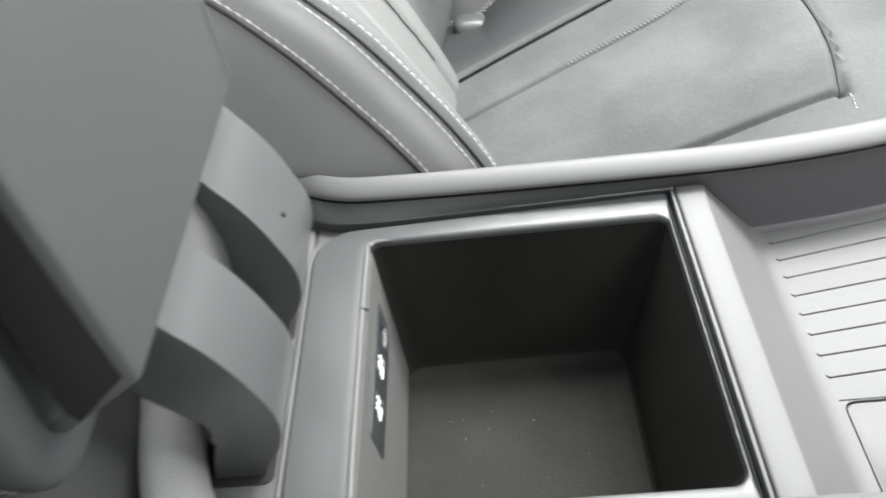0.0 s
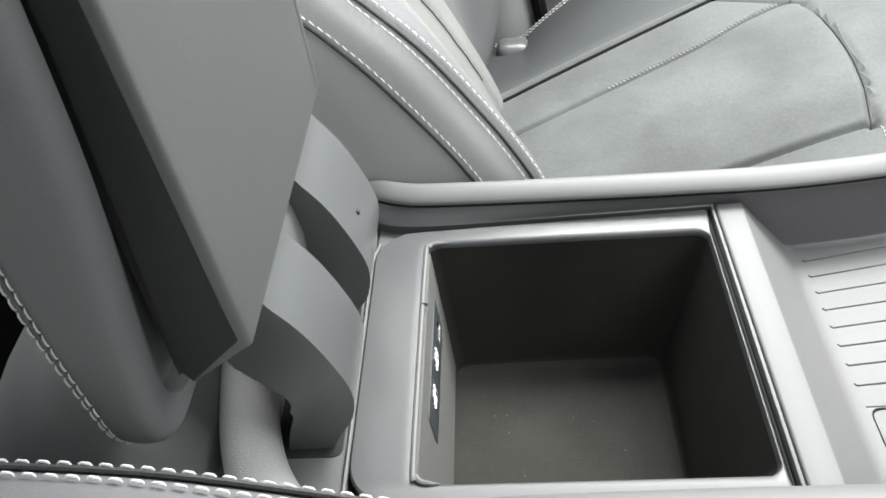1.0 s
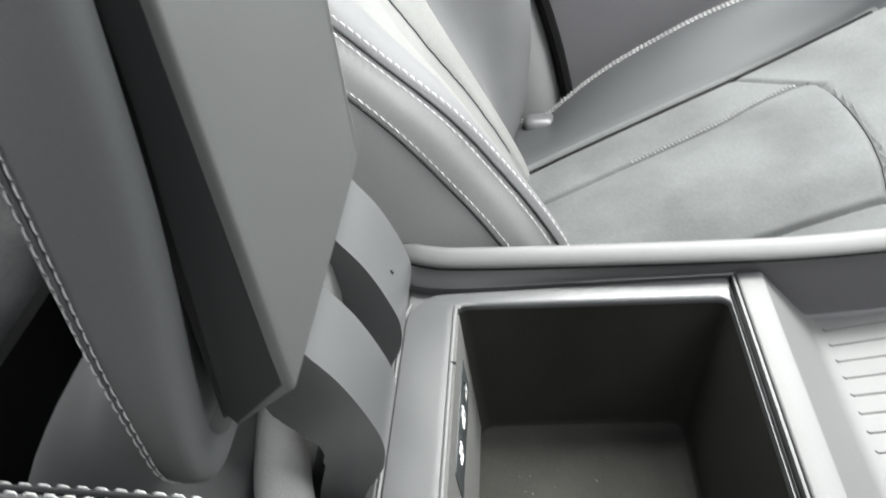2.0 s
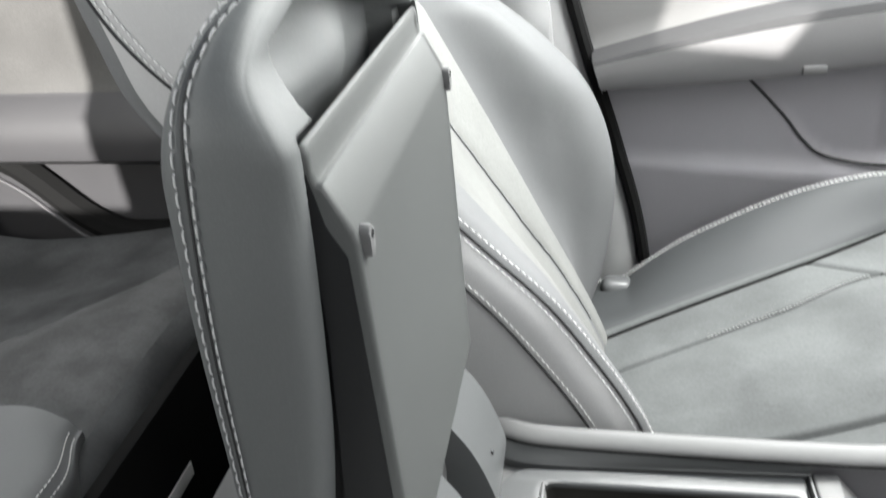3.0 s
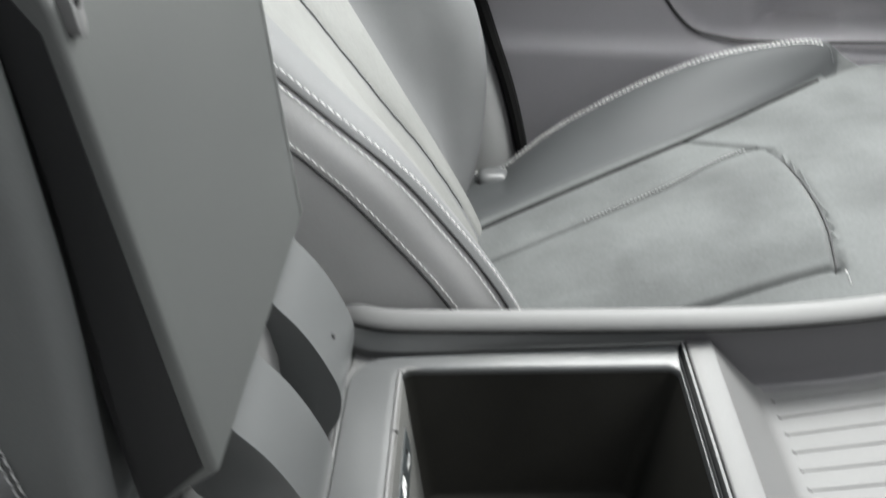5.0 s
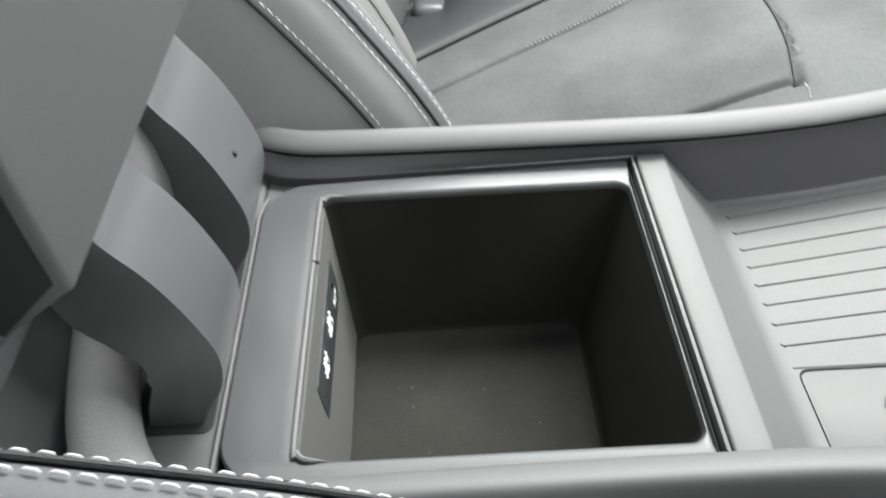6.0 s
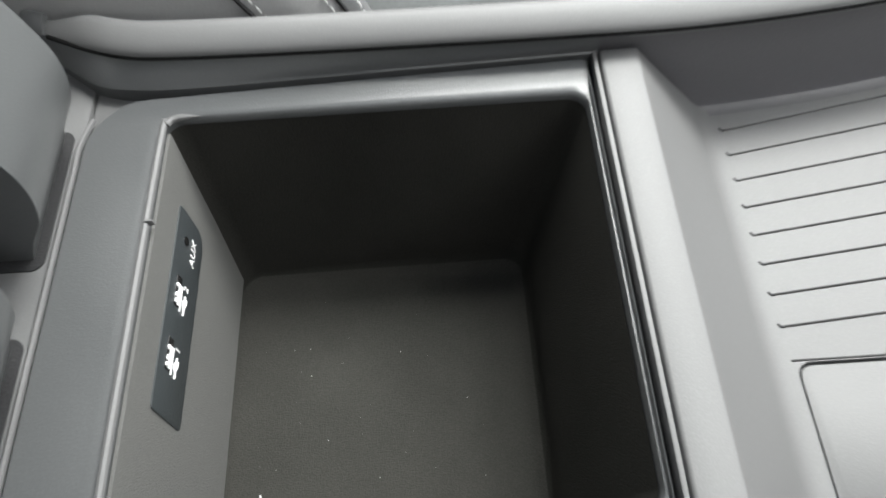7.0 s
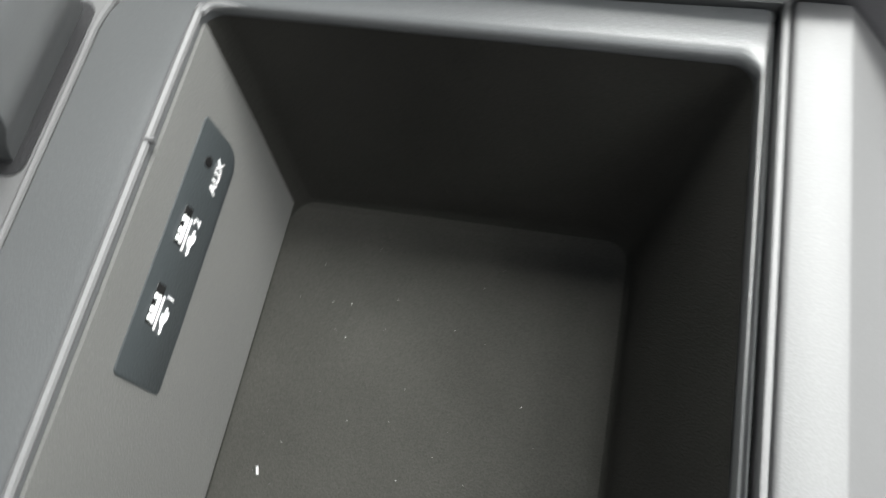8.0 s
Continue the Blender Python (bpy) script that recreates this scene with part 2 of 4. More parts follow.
# the panel round the bin, with its opening
def bin_panel():
    outer = rounded(-0.034, 0.1825, mirror(0.0145), 0.0145, (0.024, 0.002, 0.002, 0.024), 8)
    outer = [(x, y + math.copysign(0.0030, y - MID) * (smoothstep(-0.01, 0.19, x) * 2 - 1)) for x, y in outer]
    inner = rounded(-0.0008, 0.1805, -0.1755, 0.0016, (0.007, 0.008, 0.008, 0.007), 8)

    def lift(x, y):
        return 0.5 + 0.0035 * smoothstep(0.0, 0.018, abs(y - MID) - 0.0875)

    rows = []
    for outline, z in ((outer, -0.012), (outer, -0.0012), ([(MIDX + (x - MIDX) * 0.992, MID + (y - MID) * 0.992) for x, y in outer], 0.0)):
        rows.append([(x, y, lift(x, y) + z) for x, y in outline])
    for f in (0.8, 0.6, 0.4, 0.2, 0.06):
        rows.append([(o[0] * f + i[0] * (1 - f), o[1] * f + i[1] * (1 - f), lift(o[0] * f + i[0] * (1 - f), o[1] * f + i[1] * (1 - f))) for o, i in zip(outer, inner)])
    rows.append([(x, y, 0.4995) for x, y in inner])
    rows.append([(MIDX + (x - MIDX) * 0.992, MID + (y - MID) * 0.992, 0.4975) for x, y in inner])
    rows.append([(MIDX + (x - MIDX) * 0.99, MID + (y - MID) * 0.99, 0.490) for x, y in inner])
    return grid(rows, close_u=True)


MIDX = 0.09
part("bin_panel", bin_panel(), PANEL, console, "smooth grey panel framing the storage bin")

# the bright lip along the opening's back edge
lip = [(0.016, -0.1752), (0.010, -0.1752), (0.004, -0.1742), (0.0012, -0.171), (-0.0005, -0.166), (-0.0008, -0.09), (-0.0005, -0.009), (0.0012, -0.0025), (0.004, 0.0004), (0.010, 0.0012), (0.016, 0.0012)]


def tapered(pts, r, sides=8, run=12):
    """A round cord whose ends run out to nothing."""
    bm = tube(pts, r, sides)
    bm.verts.ensure_lookup_table()
    n = len(pts)
    for i, q in enumerate(pts):
        f = smoothstep(-0.5, run, min(i, n - 1 - i))
        for v in bm.verts[i * sides:(i + 1) * sides]:
            v.co = Vector(q) + (v.co - Vector(q)) * f
    return bm


part("rim_lip", tapered(spline([(x, y, 0.5006 - 0.03 * max(0.0, x - 0.0008)) for x, y in lip], 90), 0.0016, 8, 16), PLASTIC, console, "thin pale lip on the bin's back edge")
part("rim_nub", box(-0.0012, 0.0026, -0.0539, -0.0529, 0.4995, 0.5027, 0.0004), PLASTIC, console)

# the bin: walls that draw in towards the floor and round into it
inner = rounded(0.0004, 0.1793, -0.1743, 0.0003, 0.008, 8)
floor_line = rounded(0.009, 0.153, -0.160, -0.019, 0.010, 8)
BIN_Z = 0.3955


def bin_fillet(x):
    """The flocked corner is soft on all sides but under the sockets."""
    return 0.0015 + 0.0125 * smoothstep(0.010, 0.030, x)


rows = []
for k in range(13):
    f = k / 12
    row = []
    for i, o in zip(inner, floor_line):
        g = f * (1 - bin_fillet(o[0]) / 0.101)
        row.append((i[0] * (1 - g) + o[0] * g, i[1] * (1 - g) + o[1] * g, 0.4965 - 0.1010 * g))
    rows.append(row)
bin_foot = rows[12]
for k in range(1, 9):
    a = math.pi / 2 * k / 8
    row = []
    for (x0, y0, z0), (x, y) in zip(bin_foot, floor_line):
        r = bin_fillet(x)
        d = Vector((0.081 - x, -0.0895 - y))
        inward = d.normalized() * (r * (1 - math.cos(a)))
        row.append((x0 + inward.x, y0 + inward.y, BIN_Z + r * (1 - math.sin(a))))
    rows.append(row)
for s in (0.8, 0.5):
    rows.append([(0.081 + (x - 0.081) * s, -0.0895 + (y + 0.0895) * s, BIN_Z) for x, y in floor_line])
bm = grid(rows, close_u=True)
bm.faces.new([v for v in bm.verts][-len(floor_line):])
part("bin_liner", bm, FELT, console, "black flocked lining of the storage bin", smooth=60)
rows = []
for k in range(8):
    a = math.pi / 2 * (0.42 + 0.58 * k / 7)
    row = []
    for (x0, y0, z0), (x, y) in zip(bin_foot, floor_line):
        r = bin_fillet(x)
        d = Vector((0.081 - x, -0.0895 - y)).normalized()
        inward = d * (r * (1 - math.cos(a)) + 0.0005 * math.cos(a) * min(1.0, k / 2))
        row.append((x0 + inward.x, y0 + inward.y, BIN_Z + r * (1 - math.sin(a)) + 0.0005 * math.sin(a) * min(1.0, k / 2) - 0.0002))
    rows.append(row)
bm = grid(rows, close_u=True)
bm.faces.new([v for v in bm.verts][-len(floor_line):])
tagged(part("bin_mat", bm, MAT, smooth=60), "dark dusty flocked mat in the storage bin", "mat")
dust = bmesh.new()
rng = random.Random(8)
for k in range(34):
    bmesh.ops.create_icosphere(dust, subdivisions=1, radius=0.00008 + 0.00014 * rng.random() ** 3, matrix=Matrix.Translation((rng.uniform(0.022, 0.140), rng.uniform(-0.150, -0.035), BIN_Z + 0.0005)))
bmesh.ops.create_cube(dust, size=1, matrix=Matrix.Translation((0.026, -0.134, 0.3962)) @ Matrix.Rotation(0.3, 4, "Z") @ Matrix.Diagonal((0.0008, 0.0030, 0.0006, 1)))
tagged(part("dust", dust, THREAD), "pale specks of dust on the bin mat", "dust", kind="stuff")

part("socket_wall", prism([(-0.1690, 0.4972), (-0.0050, 0.4972), (-0.0205, 0.4000), (-0.1575, 0.4000)], "x", -0.0004, 0.0010), SOCKET_WALL, console, "grained plastic back wall of the bin").matrix_world = Matrix.Translation((0.0008, 0, 0.4970)) @ Matrix.Rotation(-math.atan2(0.0090, 0.0995), 4, "Y") @ Matrix.Translation((0, 0, -0.4970))
# sockets on the back wall of the bin
wall_tilt = math.atan2(0.008, 0.0995)
usb = part("usb_panel", prism(rounded(-0.0465, 0.0455, -0.0165, 0.0108, (0.002, 0.008, 0.002, 0.002), 5), "z", 0, 0.0016, 0.0004), USB, console, "dark socket strip with white port marks")
usb.matrix_world = Matrix.Translation((0.0032, -0.0755, 0.4695)) @ Matrix.Rotation(-wall_tilt, 4, "Y") @ Matrix(((0, 0, 1, 0), (1, 0, 0, 0), (0, 1, 0, 0), (0, 0, 0, 1)))


def writing(text, size, m, mat, parent, name):
    """Words in the built-in font, as a flat mesh."""
    c = bpy.data.curves.new(name, "FONT")
    c.body, c.size, c.align_x, c.align_y, c.extrude = text, size, "CENTER", "CENTER", 0.0001
    o = new(name, c)
    me = bpy.data.meshes.new_from_object(o.evaluated_get(bpy.context.evaluated_depsgraph_get()))
    bpy.data.objects.remove(o)
    me.materials.append(mat)
    ob = new(name, me)
    ob.parent, ob.matrix_basis = parent, m
    return ob


def socket(u, label):
    """A port with its white tongue and mark, in the strip's own axes."""
    part("socket_opening", box(u - 0.0056, u + 0.0082, 0.0000, 0.0048, 0.0012, 0.0019, 0.0002), BLACK, usb)
    part("socket_tongue", box(u - 0.0050, u + 0.0044, 0.0012, 0.0026, 0.0016, 0.0024, 0.0002), WHITE, usb)
    for v in (-0.0038, -0.0010, 0.0034):
        part("contact_pin", box(u + v - 0.0009, u + v + 0.0009, 0.0031, 0.0048, 0.0016, 0.0026, 0.0004), WHITE, usb)
    part("socket_line", box(u - 0.0064, u + 0.0050, -0.0012, -0.0006, 0.0014, 0.0020), WHITE, usb)
    bm = tube([(u - 0.0066, -0.0046, 0.0018), (u + 0.0022, -0.0046, 0.0018)], 0.0004, 6)
    for pts in ([(u - 0.0046, -0.0046, 0.0018), (u - 0.0023, -0.0031, 0.0018), (u - 0.0004, -0.0031, 0.0018)], [(u - 0.0034, -0.0046, 0.0018), (u - 0.0011, -0.0060, 0.0018), (u + 0.0011, -0.0060, 0.0018)]):
        t = tube(pts, 0.0004, 6)
        me = bpy.data.meshes.new("line")
        t.to_mesh(me)
        t.free()
        bm.from_mesh(me)
        bpy.data.meshes.remove(me)
    part("socket_mark", bm, WHITE, usb)
    writing(label, 0.0058, Matrix.Translation((u + 0.0056, -0.0046, 0.0019)), WHITE, usb, "socket_number")


socket(0.0060, "2")
socket(-0.0222, "1")
part("aux_socket", prism([(0.0325 + 0.0020 * math.cos(a), 0.0012 + 0.0022 * math.sin(a)) for a in (k * math.pi / 8 for k in range(16))], "z", 0.0012, 0.0021), BLACK, usb)
writing("AUX", 0.0062, Matrix.Translation((0.0305, -0.0066, 0.0019)), WHITE, usb, "aux_word")

# black and metal trim between bin and tray
part("trim_groove", box(0.1828, 0.1876, mirror(0.0185), 0.0185, 0.470, 0.4960), SEAL_BLACK, console, "black gap line beside the bin")
part("trim_strip", box(0.1844, 0.1863, mirror(0.0185), 0.0185, 0.480, 0.5056, 0.0005), PLASTIC, console, "thin pale trim line beside the bin")

# front strip, slope and tray floor as one moulding
def rail_y(x):
    return RAIL(x)


RAIL = curve([(-0.075, 0.050), (-0.056, 0.0405), (-0.046, 0.0355), (-0.033, 0.0290), (-0.018, 0.0235), (0.0, 0.0207), (0.05, 0.0188), (0.12, 0.0178), (0.17, 0.0175), (0.225, 0.0180), (0.28, 0.0225), (0.33, 0.030), (0.45, 0.052), (0.62, 0.078)], 160)
WALL_FOOT = curve([(-0.075, 0.053), (-0.056, 0.0385), (-0.040, 0.0250), (-0.028, 0.0172), (-0.012, 0.0140), (0.01, 0.0130), (0.05, 0.0140), (0.10, 0.0156), (0.19, 0.0182)], 120)
TRAY_Z = 0.4640


def side(x, near):
    y = rail_y(x) + 0.001
    return mirror(y) if near else y


prof = [(0.1873, 0.470), (0.1873, 0.5046), (0.1878, 0.5056), (0.1890, 0.5060), (0.2032, 0.5062), (0.2040, 0.5058), (0.2046, 0.5050), (0.2220, 0.4845), (0.2350, 0.4692), (0.2365, 0.4676), (0.2385, 0.4660), (0.2412, 0.4648), (0.2440, 0.4642), (0.2475, TRAY_Z)]
rows = []
for x, z in prof:
    a, b = side(x, True), side(x, False)
    rows.append([(x, a + (b - a) * k / 24, z) for k in range(25)])
part("tray_ramp", grid(rows), PLASTIC, console, "pale grey strip and ramp down to the tray", smooth=50)

# tray floor: boards between fine grooves
# black base stands in for the shade down in the grooves
part("tray_base", box(0.2440, 0.62, mirror(0.085), 0.085, 0.4560, TRAY_Z - 0.0016), RUBBER, console)
starts = [0.004 - 0.0146 * k for k in range(8)]


def rib_y(k, x):
    y0 = starts[k]
    return y0 + (0.185 - 0.015 * k) * (x - 0.2475)


def board(lo, hi, x0, x1, z):
    bm = bmesh.new()
    rows = []
    for x in np.linspace(x0, x1, 10):
        a, b = lo(x), hi(x)
        rows.append([(x, a, z - 0.004), (x, a, z - 0.0004), (x, a + 0.0004, z), (x, b - 0.0004, z), (x, b, z - 0.0004), (x, b, z - 0.004)])
    return grid(rows, cap=True)


G = 0.00033
edges = [lambda x: side(x, False)] + [lambda x, k=k: rib_y(k, x) for k in range(8)]
for k in range(8):
    top, low = edges[k], edges[k + 1]
    part("tray_board", board(lambda x: low(x) + G, (lambda x: top(x) - G) if k else top, 0.2475, 0.60, TRAY_Z), PLASTIC, console)
    part("groove_end", tube([(0.2466, starts[k] + 0.0016, TRAY_Z - 0.0001), (0.2474, starts[k] + 0.0003, TRAY_Z - 0.0001), (0.2490, starts[k], TRAY_Z - 0.0003)], 0.0006, 6), RUBBER, console)
part("tray_board", board(lambda x: -0.1130 + G, lambda x: rib_y(7, x) - G, 0.2475, 0.60, TRAY_Z), PLASTIC, console)
# charging pad inside its own rounded groove
pad_out = rounded(0.2475, 0.60, mirror(0.087), -0.113 - G, (0, 0, 0, 0), 6)
pad_in = rounded(0.2488, 0.40, -0.1735, -0.113 - 2 * G, (0.006, 0.006, 0.006, 0.006), 6)
rows = [[(x, y, TRAY_Z - 0.004) for x, y in pad_out], [(x, y, TRAY_Z) for x, y in pad_out], [(x, y, TRAY_Z) for x, y in pad_in], [(x, y, TRAY_Z - 0.003) for x, y in pad_in]]
part("tray_margin", grid(rows, close_u=True), PLASTIC, console)
part("charging_pad", prism(rounded(0.2498, 0.3990, -0.1725, -0.1152, 0.005, 6), "z", TRAY_Z - 0.003, TRAY_Z - 0.0002, 0.0004), PLASTIC, console, "flat pale charging pad with a faint mark")
mark = tube([(0.283, -0.1445, TRAY_Z - 0.0002), (0.286, -0.1395, TRAY_Z - 0.0002), (0.284, -0.139, TRAY_Z - 0.0002), (0.287, -0.1335, TRAY_Z - 0.0002)], 0.0004, 6)
part("pad_mark", mark, PANEL, console)

# rails along both sides, walls under them and the console's flanks
for near in (False, True):
    sgn = -1 if near else 1
    def place(x, off, z):
        y = rail_y(x) + off
        return (x, mirror(y) if near else y, z)
    xs = list(np.linspace(-0.055, 0.62, 120))
    shape = [(0.0, 0.5165), (0.0001, 0.5178), (0.0012, 0.5194), (0.0036, 0.5212), (0.0068, 0.5228), (0.0100, 0.5239), (0.0130, 0.5243), (0.0152, 0.5234), (0.0166, 0.5205), (0.0168, 0.5150), (0.0168, 0.5050), (0.0045, 0.5050), (0.0045, 0.5155)]
    rows = []
    for i, x in enumerate(xs):
        f = smoothstep(0, 5, i) * 0.35 + 0.65
        rows.append([place(x, o * (f if o > 0 else 1), 0.505 + (z - 0.505) * (0.55 + 0.45 * smoothstep(-1, 5, i)) + 0.02 * smoothstep(0.3, 0.7, x)) for o, z in shape])
    part("side_rail", grid(rows, close_u=True, cap=True), PLASTIC, console, "pale grey padded edge rail", smooth=60)
    rows = []
    for x in np.linspace(-0.060, 0.1868, 60):
        top, foot = rail_y(x) + 0.0008, WALL_FOOT(x)
        row = [(top, 0.5156), (top + (foot - top) * 0.55, 0.5102), (top + (foot - top) * 0.86, 0.5066), (foot + 0.0006, 0.5058), (foot, 0.5050), (foot + 0.0004, 0.5030), (foot + 0.0012, 0.4880)]
        rows.append([(x, mirror(y) if near else y, z) for y, z in row])
    cap = [[place(x, o * f, 0.505 + (z - 0.505) * h) for o, z in shape] for x, f, h in ((-0.068, 0.60, 0.35), (-0.067, 0.66, 0.62), (-0.064, 0.70, 0.72), (-0.0545, 0.72, 0.76))]
    part("rail_cap", grid(cap, close_u=True, cap=True), PANEL, console, "dark end cap of the edge rail", smooth=60)
    part("rail_gap", tube([place(x, 0.0003, 0.5160 + 0.02 * smoothstep(0.3, 0.7, x)) for x in np.linspace(-0.052, 0.62, 90)], 0.0010, 6), SEAL_BLACK, console)
    part("rail_bead", tube([place(x, 0.0016, 0.5136 + 0.02 * smoothstep(0.3, 0.7, x)) for x in np.linspace(0.20, 0.62, 60)], 0.0008, 6), PLASTIC, console)
    part("rail_wall", grid(rows), PANEL, console)
    rows = []
    for x in np.linspace(0.1868, 0.62, 70):
        up = 0.02 * smoothstep(0.3, 0.7, x)
        rows.append([place(x, o, z) for o, z in ((0.0046, 0.5156 + up), (0.0040, 0.5050), (0.0020, 0.4800), (0.0004, TRAY_Z + 0.0030), (-0.0004, TRAY_Z + 0.0012), (-0.0022, TRAY_Z + 0.0004), (-0.0060, TRAY_Z + 0.0002))])
    # wall in a darker colour than the console plastic
    part("tray_wall", grid(rows), TRAY_WALL, console, "side wall of the tray, darker than its floor")
    rows = []
    for x in np.linspace(-0.047, 0.62, 70):
        rows.append([place(x, o, z) for o, z in ((0.0150, 0.5100), (0.0160, 0.4500), (0.0140, 0.3000), (0.0050, 0.0500))])
    part("flank", grid(rows), PANEL, console)

# shelf behind the panel, with the slots of the hinge arms
part("hinge_shelf", box(-0.110, -0.0345, mirror(0.036), 0.036, 0.470, 0.4985, 0.003), PLASTIC, console, "pale ledge behind the bin panel")
for y0, y1 in ((-0.071, -0.002), (-0.157, -0.100)):
    part("hinge_slot", prism(rounded(-0.075, -0.0385, y0, y1, 0.005, 5), "z", 0.490, 0.4992), RUBBER, console)

part("corner_web", box(-0.0340, -0.004, -0.030, 0.030, 0.460, 0.4975, 0.002), PLASTIC, console, "pale web in the corner beside the hinge")
# rear body: rounded hump that falls away to the back
HUMP = curve([(-0.430, 0.240), (-0.398, 0.285), (-0.340, 0.372), (-0.305, 0.418), (-0.265, 0.468), (-0.240, 0.504), (-0.218, 0.540), (-0.195, 0.570), (-0.172, 0.590), (-0.150, 0.594), (-0.132, 0.574), (-0.115, 0.535), (-0.095, 0.490), (-0.065, 0.450)], 80)
rows = []
for k in range(25):
    x = -0.430 + 0.365 * k / 24
    half = 0.117 * (0.88 + 0.12 * smoothstep(0, 12, k))
    ztop = HUMP(x)
    ring = []
    for j in range(25):
        a = math.pi * j / 24
        ring.append((x, MID - half * math.copysign(abs(math.cos(a)) ** 0.45, math.cos(a)), 0.06 + (ztop - 0.06) * abs(math.sin(a)) ** 0.28))
    rows.append(ring)
part("rear_body", grid(rows, cap=True), PLASTIC, console, "curved grey rear housing of the console", smooth=70)
# the bar's colour is raised to stand in for the light it catches
part("hinge_cheek", tube(spline([(-0.100, -0.080, 0.512), (-0.0935, -0.115, 0.510), (-0.0865, -0.150, 0.506), (-0.076, -0.176, 0.503), (-0.058, -0.1970, 0.501), (-0.034, -0.2060, 0.500)], 40), 0.0160, 16), CHEEK, console, "rounded pale grained bar beside the hinge, brightened for the light on it", smooth=60)

# ---- the armrest lid, swung open ----
armrest = thing("armrest", "open padded leather armrest lid with white double stitching", "armrest")
HALF = 0.121


def lid_outline(grow, top, n=12):
    """The lid's edge across its width and length, drawn in by -grow."""
    a, b = MID - HALF - grow, MID + HALF + grow
    z0, z1 = 0.574 - grow, top + grow
    out = []
    for cy, cz, ry, rz, t0 in ((a, z0, 0.026, 0.030, 180), (b, z0, 0.026, 0.030, 270), (b, z1, 0.074, 0.046, 0), (a, z1, 0.074, 0.046, 90)):
        sy, sz = (1 if cy == a else -1), (1 if cz == z0 else -1)
        for k in range(n + 1):
            t = radians(t0 + 90 * k / n)
            out.append((cy + sy * ry + ry * math.cos(t), cz + sz * rz + rz * math.sin(t)))
    pts = np.array([(0, y, z) for y, z in out + out[:1]])
    return [(p[1], p[2]) for p in even(pts, 0.0017)]


LID_TOP = curve([(-0.125, 0.868), (-0.118, 0.880), (-0.112, 0.8875), (-0.1083, 0.8905), (-0.104, 0.8915), (-0.098, 0.8920), (-0.090, 0.8917), (-0.075, 0.8903), (-0.060, 0.8890)], 60)
GRIP = [(-0.160, 0.800), (-0.1775, 0.854), (-0.1725, 0.8735), (-0.118, 0.8875), (-0.036, 0.8655), (-0.006, 0.8560), (-0.002, 0.800)]


def scoop(y, z):
    """How deep the grip under the tip reaches in."""
    d = 1.0
    for k in range(len(GRIP)):
        (ay, az), (by, bz) = GRIP[k], GRIP[(k + 1) % len(GRIP)]
        n = math.hypot(by - ay, bz - az)
        d = min(d, ((by - ay) * (az - z) - (ay - y) * (bz - az)) / n)
    return smoothstep(-0.0004, 0.0024, d)


SHIFT = curve([(0.50, 0.0), (0.70, 0.0), (0.75, 0.0002), (0.79, 0.0018), (0.83, 0.0052), (0.86, 0.0100), (0.88, 0.0158), (0.89, 0.0215), (0.91, 0.025)], 90)


def lid_x(x, z, y=None):
    """The lid grows thinner towards its hinge."""
    f = (x + 0.1180) / 0.0520
    thin = 0.012 * (1 - smoothstep(0.58, 0.86, z))
    thin += 0.010 * (1 - smoothstep(0.570, 0.740, z))
    if y is not None:
        thin += 0.013 * smoothstep(0.842, 0.872, z) * (1 - smoothstep(0.06, 0.11, y + 0.20))
    seam = SHIFT(z) * max(0.0, 1 - (abs(x + 0.1075) / (0.017 if x < -0.1075 else 0.038)))
    back = 0.008 * (1 - smoothstep(0.55, 0.68, z)) * max(0.0, min(1.0, 1 - f))
    return x + back + seam - f * thin


count = len(lid_outline(0, 0.88))


def lid_ring(x, grow):
    r = [(y - 0.009 * smoothstep(-0.09, 0.034, y) * smoothstep(0.76, 0.87, z), z - 0.014 * smoothstep(-0.09, 0.03, y) * smoothstep(0.78, 0.87, z)) for y, z in lid_outline(grow, LID_TOP(x))]
    pts = np.array([(0, y, z) for y, z in r])
    d = np.r_[0, np.cumsum(np.linalg.norm(np.diff(pts, axis=0), axis=1))]
    s = np.linspace(0, d[-1], count)
    return [(float(np.interp(t, d, pts[:, 1])), float(np.interp(t, d, pts[:, 2]))) for t in s]


rows = []
centre = (MID, 0.735)
for f in (0.05, 0.3, 0.55, 0.75, 0.88):
    rows.append([(-0.1170 - 0.006 * (1 - f * f), centre[0] + (y - centre[0]) * f, centre[1] + (z - centre[1]) * f) for y, z in lid_ring(-0.1170, -0.009)])
for x, g in ((-0.1170, -0.009), (-0.1167, -0.006), (-0.1156, -0.0035), (-0.1136, -0.0018), (-0.1112, -0.0006), (-0.1096, -0.0002), (-0.1083, -0.0014), (-0.1070, -0.0002), (-0.1050, 0.0), (-0.0980, 0.0006), (-0.0900, 0.0008)):
    rows.append([(lid_x(x, z, y), y, z) for y, z in lid_ring(x, g)])


def rolled_ring(x, wide, tight):
    """The edge rolls in wide along the sides and tight round the tip."""
    out = []
    for (ya, za), (yb, zb) in zip(lid_ring(x, wide), lid_ring(x, tight)):
        f = smoothstep(0.815, 0.850, zb)
        out.append((ya + (yb - ya) * f, za + (zb - za) * f))
    return out


